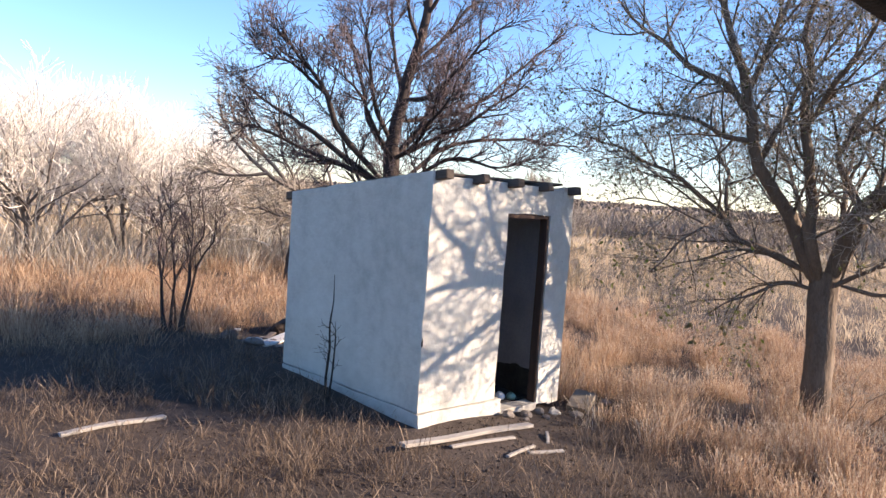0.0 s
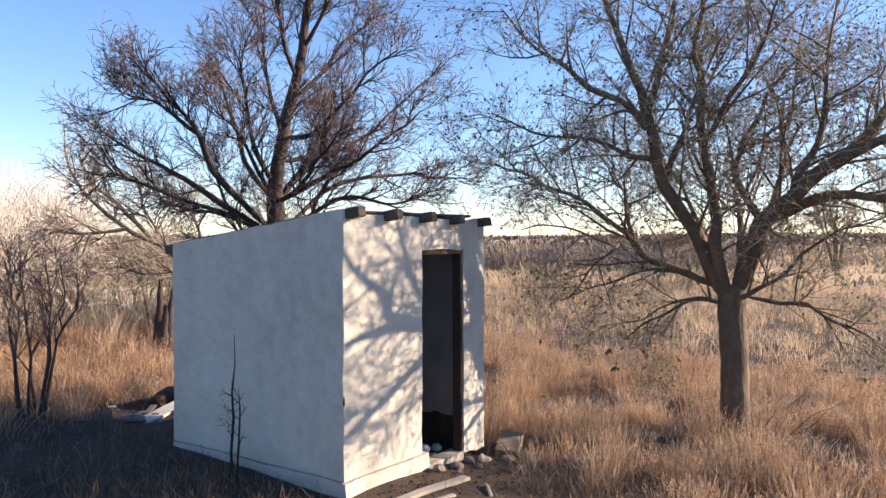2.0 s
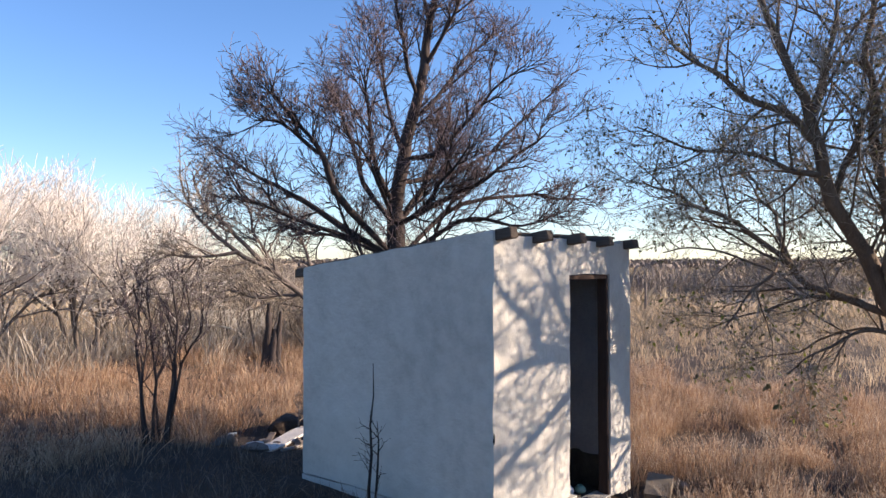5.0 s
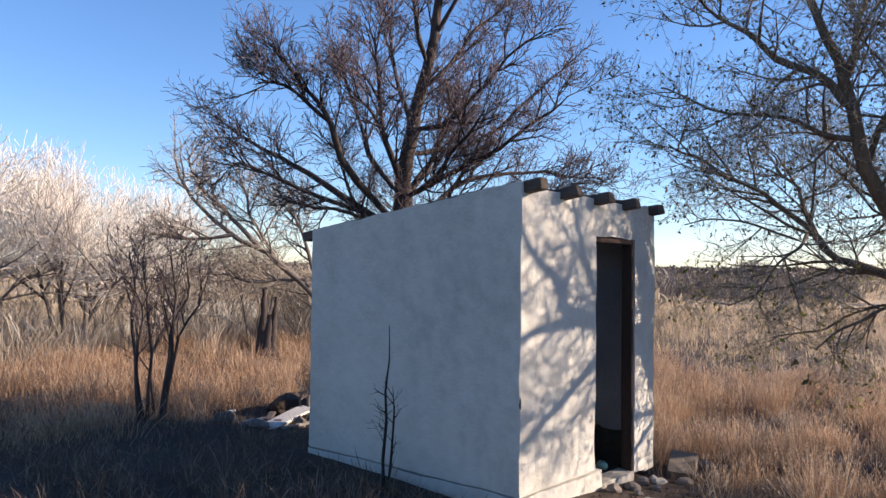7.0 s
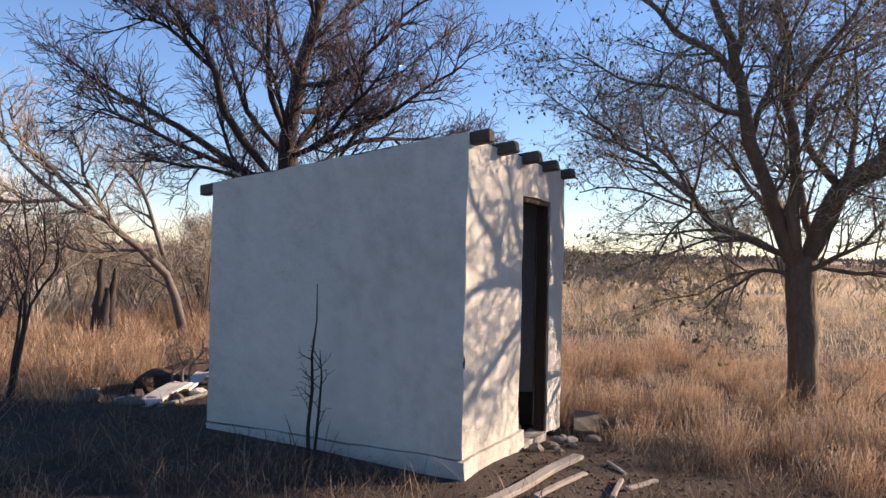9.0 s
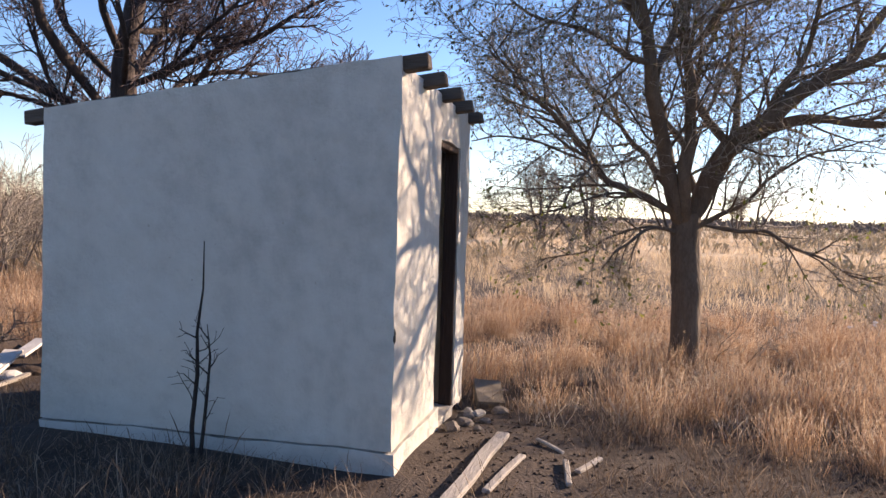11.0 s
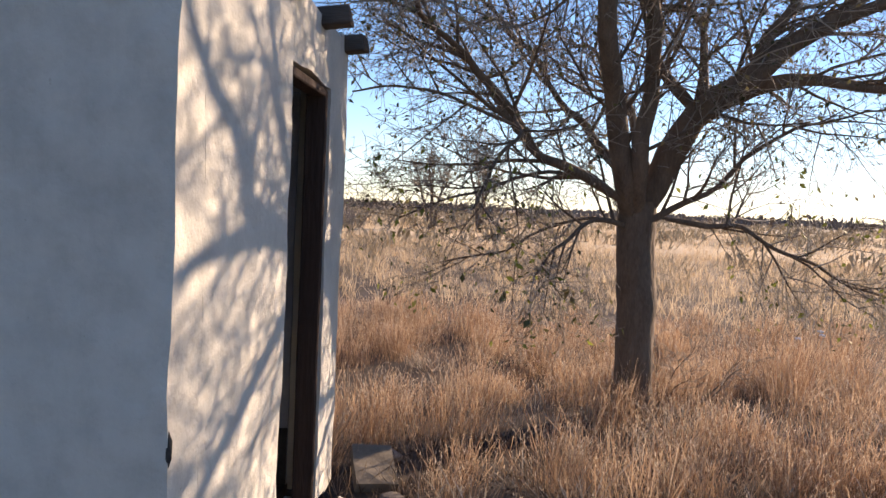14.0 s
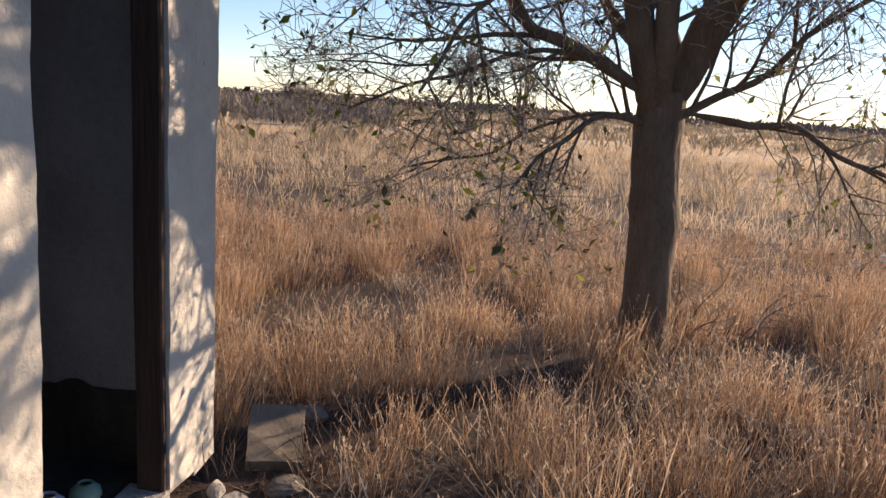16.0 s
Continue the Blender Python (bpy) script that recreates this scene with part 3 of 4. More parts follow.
    for n, (points, r0) in enumerate(limbs):
        points, r0 = rooted(points, r0, made)
        line, rad = limb_mesh("limb", points, r0, 0.018 if r0 > 0.07 else 0.007, BARK, tree, count=18, sides=9, wiggle=0.02 if n < 6 else 0.055, sink=True)
        made.append((line, rad))
        g.owner = LAST["limb"]
        size = (line[-1] - line[0]).length
        scaled = dict(rules)
        scaled["count"] = (0, 15 * min(1.0, size / 2.3) ** 1.6) + rules["count"][2:]
        scaled["length"] = tuple(v * min(1.0, 0.45 + size / 5) for v in rules["length"])
        g.shoots(line, rad, size, 1, scaled)
    tree_parts(tree, g, rules, (None, BARK, TWIG, TWIG, TWIG), (None, "branch", "branchlet", "twig", "twig_tip"))
    rng = random.Random(8)
    leaves("leaves", [q for q in g.tips if q[0].z > 2.1 or rng.random() < 0.3], rng, 0.042, LEAF, tree, "sparse dark dry leaves", per=0.8)
    low = [q for q in g.tips if q[0].z < 1.9]
    leaves("green_leaves", low, rng, 0.058, LEAF_GREEN, tree, "few leaves still yellow-green", per=0.16)
    # hanging bunch at the end of the low branch
    hang = [[(3.25, -1.12, 1.05), (3.17, -1.1, 0.97), (3.1, -1.1, 0.86), (3.08, -1.1, 0.74)],
            [(3.3, -1.14, 1.08), (3.3, -1.0, 1.02), (3.28, -0.92, 0.95), (3.27, -0.9, 0.88)],
            [(3.4, -1.2, 1.15), (3.3, -1.3, 1.08), (3.22, -1.36, 1.0), (3.2, -1.38, 0.92)]]
    tube_mesh("hanging_twigs", hang, [[0.005, 0.004, 0.003, 0.002]] * 3, 4, TWIG, tree)
    spots = [(Vector(h[3]), Vector((0, 0, -1)), Vector(h[2])) for h in hang for _ in range(5)]
    leaves("hanging_leaves", spots, rng, 0.085, LEAF, tree, "curled brown leaves hanging from a low twig", per=1, droop=1.0)


make_leafy_tree()


# ---- the bare tree behind the shed ----
def make_bare_tree():
    tree = thing("bare_tree", "tall leafless dark-barked tree behind the shed", "tree")
    made = [limb_mesh("trunk", [(2.35, 3.55, -0.3), (2.33, 3.5, 0.8), (2.34, 3.48, 2.35), (2.37, 3.45, 3.02), (2.47, 3.36, 3.69), (2.54, 3.29, 4.21), (2.63, 3.2, 4.96), (2.72, 3.11, 5.64), (2.81, 3.03, 6.47)], 0.16, 0.035, BARK_DARK, tree, count=18, sides=12, flare=0.4, wiggle=0.012, label="dark furrowed trunk")]
    limbs = [
        ([(2.3, 3.52, 2.35), (1.5, 3.6, 2.97), (1.14, 3.54, 3.49), (0.97, 3.6, 3.72), (0.68, 3.66, 4.02), (0.45, 3.74, 4.25)], 0.06),
        ([(1.14, 3.54, 3.49), (0.76, 3.76, 3.79), (0.21, 4.02, 3.86)], 0.03),
        ([(2.22, 3.6, 2.28), (1.8, 4.42, 2.88), (1.49, 5.01, 3.23), (1.22, 5.41, 3.53), (0.91, 5.99, 3.99)], 0.055),
        ([(2.03, 3.78, 2.43), (1.22, 4.15, 2.72), (0.66, 4.42, 2.95), (0.43, 4.5, 2.99)], 0.035),
        ([(2.31, 3.51, 2.58), (2.37, 4.15, 3.3), (2.45, 4.49, 3.89), (2.47, 4.75, 4.49), (2.47, 4.88, 5.09)], 0.045),
        ([(2.37, 3.46, 2.95), (1.87, 3.38, 3.48), (1.55, 3.14, 4.11), (1.3, 2.96, 4.74)], 0.045),
        ([(2.43, 3.39, 3.39), (2.57, 3.81, 4.21), (2.68, 4.13, 5.07), (2.72, 4.37, 5.86)], 0.04),
        ([(2.54, 3.29, 4.18), (2.23, 3.17, 4.8), (2, 3.11, 5.45), (1.81, 3.02, 6.01)], 0.038),
        ([(2.48, 3.34, 3.36), (2.5, 2.91, 3.57), (2.58, 2.41, 3.95), (2.7, 2.01, 4.34), (2.96, 1.48, 4.74)], 0.045),
        ([(2.43, 3.39, 3.13), (2.94, 3.31, 3.34), (3.7, 3.14, 3.61), (4.61, 2.8, 4.46), (5.37, 2.49, 5.32)], 0.045),
        ([(2.56, 3.26, 3.91), (3.06, 3.2, 4.59), (3.62, 3.07, 5.23), (4.25, 2.74, 5.71)], 0.04),
        ([(2.64, 3.19, 4.85), (2.66, 2.75, 5.32), (2.69, 2.44, 5.83)], 0.035),
        ([(2.39, 3.43, 2.54), (2.43, 2.84, 2.9), (2.53, 2.18, 3.17), (2.68, 1.62, 3.48), (2.81, 1.07, 3.91)], 0.05),
        ([(2.43, 3.39, 2.39), (3.18, 3.22, 2.89), (4.07, 2.92, 3.14), (4.91, 2.51, 3.13), (5.7, 2.16, 3.11)], 0.045),
        ([(2.43, 3.39, 2.35), (2.68, 2.59, 2.69), (2.87, 1.85, 2.64), (3.06, 1.24, 2.68)], 0.04),
        ([(2.41, 3.41, 2.65), (2.98, 3.56, 3.22), (3.5, 3.61, 4), (3.82, 3.72, 4.81)], 0.045),
        ([(2.39, 3.43, 2.5), (2.23, 2.89, 2.84), (2.13, 2.29, 3.27), (2.11, 1.76, 3.77)], 0.045),
        ([(2.3, 3.52, 2.32), (2.15, 4.37, 2.52), (1.95, 5.12, 2.63), (1.84, 5.64, 2.87)], 0.035),
        ([(2.71, 3.12, 5.34), (2.79, 3.46, 6.05), (2.87, 3.66, 6.68)], 0.03),
        ([(2.35, 3.47, 2.43), (1.69, 2.99, 2.95), (1.16, 2.81, 3.42), (0.55, 2.85, 3.91)], 0.04),
    ]
    rng = random.Random(77)
    for n in range(4):
        a, z0 = n * 2.4, rng.uniform(1.3, 2.7)
        out, rise = rng.uniform(0.6, 1.3), rng.uniform(1.3, 2.4)
        p = Vector((2.37, 3.45, z0))
        side = Vector((math.cos(a), math.sin(a), 0))
        limbs.append(([tuple(p), tuple(p + side * out * 0.45 + Vector((0, 0, rise * 0.4))), tuple(p + side * out * 0.8 + Vector((0, 0, rise * 0.75))), tuple(p + side * out + Vector((0, 0, rise)))], rng.uniform(0.028, 0.042)))
    rules = {"k": (0, 5, 4, 3, 3), "count": (0, 11, 6, 4.2, 1.5), "from": (0, 0.2, 0.15, 0.12, 0.2), "length": (0, 0.6, 0.4, 0.26, 0.13),
             "radius": (0, 0.016, 0.0085, 0.0055, 0.0042), "spread": (0, (22, 52), (22, 55), (22, 60), (20, 65)), "up": (0, 0.10, 0.09, 0.06, 0.03),
             "kink": (0, 0.10, 0.12, 0.15, 0.2), "least": 0.0034, "sides": (0, 5, 4, 3, 3)}
    g = Grower(11)
    g.owner = LAST["limb"]
    trunk_line, trunk_rad = made[0]
    g.shoots(trunk_line[5:], trunk_rad[5:], 1, 1, dict(rules, count=(0, 16) + rules["count"][2:]))
    for points, r0 in limbs:
        points = points[:-1] + [tuple(Vector(points[-1]).lerp(Vector(points[-2]), 0.45))]
        points, r0 = rooted(points, r0, made)
        line, rad = limb_mesh("limb", points, r0, 0.008, BARK_DARK, tree, count=14, sides=8, wiggle=0.03, sink=True)
        made.append((line, rad))
        g.owner = LAST["limb"]
        g.shoots(line, rad, 1, 1, rules)
    tree_parts(tree, g, rules, (None, BARK_DARK, BARK_DARK, TWIG_RED, TWIG_RED), (None, "branch", "branchlet", "twig", "twig_tip"))


make_bare_tree()


# ---- bushes and trees with many stems ----
def make_bush(name, label, at, stems, tall, spread, seed, mats, rules, group="", category="bush", r0=0.03, lean=(0, 0)):
    bush = thing(name, label, category, group)
    rng = random.Random(seed)
    g = Grower(seed)
    z0 = float(height(at[0], at[1])) - 0.05
    for k in range(stems):
        a = k / stems * 2 * math.pi + rng.uniform(-0.4, 0.4)
        out = spread * rng.uniform(0.4, 1.0)
        h = tall * rng.uniform(0.72, 1.0)
        b = Vector((at[0] + 0.05 * stems ** 0.5 * math.cos(a), at[1] + 0.05 * stems ** 0.5 * math.sin(a), z0))
        tip = Vector((at[0] + out * math.cos(a) + lean[0], at[1] + out * math.sin(a) + lean[1], z0 + h))
        mid = b.lerp(tip, 0.4) + Vector((rng.gauss(0, 0.06), rng.gauss(0, 0.06), h * 0.10))
        mid2 = b.lerp(tip, 0.72) + Vector((rng.gauss(0, 0.08), rng.gauss(0, 0.08), h * 0.06))
        line, rad = limb_mesh("stem", [tuple(q) for q in (b, mid, mid2, tip)], r0 * rng.uniform(0.7, 1.1), r0 * 0.2, mats[0], bush, count=9, sides=6)
        g.owner = LAST["limb"]
        g.shoots(line, rad, h, 1, rules)
    tree_parts(bush, g, rules, mats, (None, "branch", "twig", "twig_tip"))
    return bush, g


BUSH_RULES = {"k": (0, 5, 4, 3), "count": (0, 7, 5, 3), "from": (0, 0.25, 0.2, 0.2), "length": (0, 0.5, 0.3, 0.14), "radius": (0, 0.010, 0.0055, 0.0036),
              "spread": (0, (20, 50), (20, 55), (20, 60)), "up": (0, 0.14, 0.1, 0.05), "kink": (0, 0.09, 0.12, 0.18), "least": 0.0028, "sides": (0, 5, 4, 3)}
make_bush("bare_shrub", "leafless dark many-stemmed shrub standing in tall grass", (-0.2, 4.85), 7, 1.95, 0.6, 21, (BARK_DARK, BARK_DARK, TWIG_RED, TWIG_RED), BUSH_RULES, r0=0.026)

PALE_RULES = {"k": (0, 5, 4, 4), "count": (0, 10, 8, 6.5), "from": (0, 0.2, 0.1, 0.05), "length": (0, 1.9, 1.0, 0.6), "radius": (0, 0.035, 0.015, 0.0075),
              "spread": (0, (22, 55), (20, 55), (15, 60)), "up": (0, 0.10, 0.10, 0.10), "kink": (0, 0.12, 0.14, 0.14), "least": 0.005, "sides": (0, 5, 3, 3)}
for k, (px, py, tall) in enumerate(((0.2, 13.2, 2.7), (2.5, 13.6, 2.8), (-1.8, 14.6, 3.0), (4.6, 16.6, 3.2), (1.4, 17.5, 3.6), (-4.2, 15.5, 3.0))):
    make_bush("pale_tree", "leafless tree with a haze of pale sunlit twigs", (px, py), 5, tall, 1.9, 40 + k, (DEAD, DEAD, TWIG_SUNLIT, TWIG_SUNLIT), PALE_RULES, "pale trees behind the field", "tree", r0=0.06)


def make_leaning_tree():
    tree = thing("leaning_tree", "dead grey tree leaning over beside a broken stump", "tree")
    limbs = [([(5.75, 8.5, -0.2), (5.6, 8.55, 0.5), (5.25, 8.68, 1.2), (4.74, 8.9, 1.72), (4.3, 9.23, 2.12), (3.6, 9.75, 2.6), (3.18, 10.07, 3.27), (3.0, 10.2, 3.9)], 0.1),
             ([(4.3, 9.23, 2.12), (3.77, 9.63, 2.87), (3.38, 9.92, 3.28), (3.2, 10.05, 3.85)], 0.05),
             ([(4.6, 9.0, 1.8), (4.2, 9.3, 2.7), (4.05, 9.5, 3.4)], 0.04),
             ([(3.9, 9.5, 2.4), (3.3, 9.95, 2.3), (2.8, 10.3, 2.35)], 0.04),
             ([(5.2, 8.55, 1.45), (5.0, 8.8, 2.4), (4.8, 9.0, 3.0)], 0.045),
             ([(5.0, 8.7, 1.55), (4.3, 9.2, 1.5), (3.7, 9.6, 1.65)], 0.035)]
    rules = {"k": (0, 5, 4, 3), "count": (0, 13, 6, 4), "from": (0, 0.2, 0.2, 0.15), "length": (0, 0.9, 0.55, 0.3), "radius": (0, 0.022, 0.011, 0.006),
             "spread": (0, (25, 60), (25, 60), (25, 60)), "up": (0, 0.10, 0.03, -0.03), "kink": (0, 0.13, 0.15, 0.2), "least": 0.0045, "sides": (0, 5, 4, 3)}
    g = Grower(31)
    for points, r0 in limbs:
        line, rad = limb_mesh("limb", points, r0, 0.02, DEAD, tree, count=12, sides=8)
        g.owner = LAST["limb"]
        g.shoots(line, rad, 1, 1, rules)
    tree_parts(tree, g, rules, (None, DEAD, TWIG, TWIG), (None, "branch", "branchlet", "twig"))


make_leaning_tree()


def make_stump():
    stump = thing("tree_stump", "broken dark grey split tree stump", "stump")
    for dx, dy, h, r in ((0, 0, 1.36, 0.09), (0.16, -0.14, 1.2, 0.075), (0.08, -0.06, 0.85, 0.11)):
        limb_mesh("split_trunk", [(4.35 + dx, 9.2 + dy, -0.2), (4.37 + dx, 9.2 + dy, h * 0.5), (4.4 + dx * 1.1, 9.18 + dy, h)], r * 1.35, r * 0.5, BARK_DARK, stump, count=12, sides=10, rough=0.2)


make_stump()


# dead stalk against the shaded wall
def make_stalk():
    stalk = thing("dead_stalk", "black dead weed stalk with short twigs by the wall", "plant")
    x, y = -0.26, 1.11
    main = [[(x, y, -0.06), (x - 0.01, y + 0.01, 0.25), (x + 0.0, y - 0.015, 0.55), (x - 0.02, y - 0.02, 0.8), (x - 0.005, y - 0.045, 1.05), (x - 0.02, y - 0.055, 1.32)],
            [(x + 0.01, y - 0.02, -0.06), (x + 0.02, y - 0.05, 0.25), (x + 0.02, y - 0.07, 0.48), (x + 0.015, y - 0.085, 0.65), (x + 0.02, y - 0.07, 0.76), (x + 0.02, y - 0.06, 0.84)]]
    rad = [[0.016, 0.014, 0.012, 0.009, 0.006, 0.003], [0.013, 0.011, 0.009, 0.007, 0.004, 0.002]]
    tube_mesh("stem", main[:1], rad[:1], 7, STALK, stalk)
    tube_mesh("stem", main[1:], rad[1:], 7, STALK, stalk)
    g = Grower(3)
    rules = {"k": (0, 4, 3), "count": (0, 7, 3), "from": (0, 0.15, 0.3), "length": (0, 0.19, 0.09), "radius": (0, 0.005, 0.0028), "spread": (0, (35, 80), (30, 70)),
             "up": (0, 0.16, 0.05), "kink": (0, 0.12, 0.2), "least": 0.0018, "sides": (0, 4, 3)}
    g.shoots([Vector(q) for q in main[0]][1:4], rad[0][1:4], 1, 1, rules)
    g.shoots([Vector(q) for q in main[1]][:5], rad[1], 1, 1, rules)
    tree_parts(stalk, g, rules, (None, STALK, STALK), (None, "side_twig", "fine_twig"))


make_stalk()

SMALL_RULES = {"k": (0, 4, 3), "count": (0, 6, 4), "from": (0, 0.35, 0.2), "length": (0, 0.3, 0.15), "radius": (0, 0.010, 0.005), "spread": (0, (30, 70), (30, 70)),
               "up": (0, 0.05, 0.05), "kink": (0, 0.2, 0.2), "least": 0.0025, "sides": (0, 5, 4)}
make_bush("dead_shrub", "small dead grey shrub among the scrap behind the shed", (1.45, 4.12), 3, 0.66, 0.36, 61, (DEAD, DEAD, DEAD), SMALL_RULES, r0=0.024)
make_bush("dead_shrub", "thin dead brown shoots beside the tree trunk", (4.45, -2.4), 5, 0.6, 0.55, 62, (BARK, TWIG, TWIG), SMALL_RULES, r0=0.009, lean=(0.1, -0.35))


# leafless thicket behind the shed
THICKET_RULES = {"k": (0, 4, 4), "count": (0, 9, 9), "from": (0, 0.15, 0.1), "length": (0, 0.8, 0.5), "radius": (0, 0.014, 0.008), "spread": (0, (20, 60), (20, 65)),
                 "up": (0, 0.10, 0.05), "kink": (0, 0.15, 0.2), "least": 0.005, "sides": (0, 4, 3)}
for k, (px, py) in enumerate(((7.2, 9.6), (8.6, 10.4), (7.4, 11.6), (9.8, 11.8), (6.0, 11.8), (8.6, 13.4), (11.0, 13.2), (6.6, 14.0), (10.2, 15.2), (5.4, 15.6), (12.6, 11.0), (13.4, 14.4), (4.4, 13.2), (11.6, 9.4), (9.6, 8.6), (10.4, 10.4), (13.6, 9.2), (12.2, 12.6), (14.8, 12.0), (8.2, 15.8), (15.4, 16.0))):
    make_bush("thicket_bush", "grey leafless thicket bush behind the field", (px, py), 6, 1.9 + 0.5 * math.sin(k * 2.1), 1.1, 120 + k, (DEAD, TWIG, TWIG), THICKET_RULES, "thicket behind the shed", r0=0.025)


# distant trees
FAR_RULES = {"k": (0, 5, 4), "count": (0, 16, 11), "from": (0, 0.3, 0.1), "length": (0, 1.2, 0.8), "radius": (0, 0.04, 0.022), "spread": (0, (35, 80), (25, 70)),
             "up": (0, 0.12, 0.05), "kink": (0, 0.12, 0.15), "least": 0.014, "sides": (0, 4, 3)}
for k, (px, py, tall) in enumerate(((52.0, 0.4, 7.0), (49.0, 3.6, 5.4), (64, 20, 2.0), (38, 40, 4.6), (60, 48, 5.5), (80, -14, 5.0))):
    make_bush("far_tree", "small bare tree far across the dry field", (px, py), 4, tall, 1.3, 80 + k, (BARK, TWIG, TWIG), FAR_RULES, "trees far across the field", "tree", r0=0.13)


# ---- timber, stones and scrap on the ground ----
def lay(name, label, category, bm, m, mat, group=""):
    bm.transform(m)
    ob = finish(name, bm, mat)
    return tagged(ob, label, category, group)


def ground_pose(x, y, up=0.0, rz=0.0, rx=0.0, ry=0.0):
    return pose(x, y, float(height(x, y)) + up, rx, ry, rz)


lay("plank", "long weathered grey plank lying before the doorway", "plank", plank_bm(1.62, 0.092, 0.035, warp=0.012, cuts=12), pose(0.26, -0.47, 0.0, 0, 2, -3), GREYWOOD)
lay("plank", "narrow split grey board beside the long plank", "plank", plank_bm(0.72, 0.05, 0.025, warp=0.012), ground_pose(0.25, -0.64, 0.0, -10), GREYWOOD)
lay("stick", "short pale split stick on bare dirt", "stick", plank_bm(0.42, 0.035, 0.025, warp=0.03), ground_pose(0.35, -1.0, 0.0, 6), GREYWOOD)
lay("stick", "short pale split stick on bare dirt", "stick", plank_bm(0.36, 0.04, 0.025, warp=0.03), ground_pose(0.55, -1.12, 0.0, -24), GREYWOOD)
lay("stick", "short pale split stick on bare dirt", "stick", plank_bm(0.3, 0.03, 0.02, warp=0.03), ground_pose(0.9, -0.85, 0.0, 40), GREYWOOD)
lay("plank", "old grey board half sunk in short grass", "plank", plank_bm(0.9, 0.07, 0.03, warp=0.04), ground_pose(-2.3, 1.3, 0.0, 2), GREYWOOD)
lay("stick", "dark bent stick lying in short grass", "stick", plank_bm(0.55, 0.04, 0.03, warp=0.06), ground_pose(-1.9, -1.3, 0.03, 55, 0, -8), POLEWOOD)

for k, (sx, sy, size, mat, lab) in enumerate((
        (1.18, -0.12, (0.10, 0.08, 0.07), STONE, "grey stone before the door sill"), (1.42, -0.16, (0.12, 0.09, 0.06), STONE, "flat grey stone before the door sill"),
        (1.66, -0.13, (0.09, 0.08, 0.07), STONE, "grey stone before the door sill"), (1.86, -0.2, (0.11, 0.07, 0.05), CONCRETE, "broken pale lump of plaster"),
        (1.95, -0.1, (0.09, 0.05, 0.045), CONCRETE, "broken grey plaster piece by the jamb"), (1.58, -0.3, (0.07, 0.06, 0.04), STONE, "small brown stone on dirt"),
        (2.05, -0.35, (0.12, 0.09, 0.05), STONE, "flat brown stone on dirt"), (1.25, -0.3, (0.05, 0.05, 0.035), STONE, "small brown stone on dirt"),
        (2.75, -0.25, (0.14, 0.1, 0.06), STONE, "flat brown stone in dry grass"))):
    z = -0.02 if sy > -0.1 else float(height(sx, sy))
    lay("stone", lab, "stone", rock_bm([q * 0.72 for q in size], k * 3.1), pose(sx, sy, z + size[2] * 0.3, 0, 0, k * 50), mat, "stones before the doorway")


def make_pot(name, label, x, y, r, mat, z):
    """A round-bodied pot with a rim, lying just inside the door."""
    bm = bmesh.new()
    prof = [(0.35, 0.0), (0.8, 0.15), (1.0, 0.55), (0.92, 0.95), (0.6, 1.25), (0.45, 1.32), (0.5, 1.4), (0.42, 1.4), (0.38, 1.3)]
    rings = []
    for pr, pz in prof:
        rings.append([bm.verts.new((x + pr * r * math.cos(a / 16 * 2 * math.pi), y + pr * r * math.sin(a / 16 * 2 * math.pi), z + pz * r)) for a in range(16)])
    for a, b in zip(rings, rings[1:]):
        for n in range(16):
            bm.faces.new((a[n], a[(n + 1) % 16], b[(n + 1) % 16], b[n]))
    bm.faces.new(rings[0])
    ob = finish(name, bm, mat, smooth=True)
    tagged(ob, label, "pot")


make_pot("pot", "dusty green glazed pot on the shed floor", 1.62, 0.24, 0.055, GREENISH, -0.02)
make_pot("pot", "pale blue enamel pot on the shed floor", 1.5, 0.3, 0.06, PALE_BLUE, -0.02)
for k in range(22):
    rng = random.Random(200 + k)
    x, y = rng.uniform(0.5, 1.7), rng.uniform(0.5, 1.9)
    if k % 2:
        lay("rubble", "sooty lump of rubble on the shed floor", "rubble", rock_bm((rng.uniform(0.06, 0.18), rng.uniform(0.06, 0.14), rng.uniform(0.05, 0.12)), k), pose(x, y, 0.02, 0, 0, k * 40), (SOOT_BLACK, STONE, CONCRETE)[k % 3], "rubble in the shed")
    else:
        lay("charred_board", "charred black board on the shed floor", "board", plank_bm(rng.uniform(0.4, 0.8), 0.1, 0.03), pose(x, y, 0.05 + 0.01 * k, rng.uniform(-8, 8), rng.uniform(-12, 12), rng.uniform(0, 180)), SOOT_BLACK, "burnt boards in the shed")

bm = bmesh.new()
gridded(bm, (-0.165, -0.12, -0.05), (0.165, 0.12, 0.03), step=0.08, amount=0.008, scale=8)
lay("concrete_slab", "broken square concrete slab tilted in the grass", "slab", bm, pose(2.33, -0.21, -0.03, 4, -23, 17), SLAB)

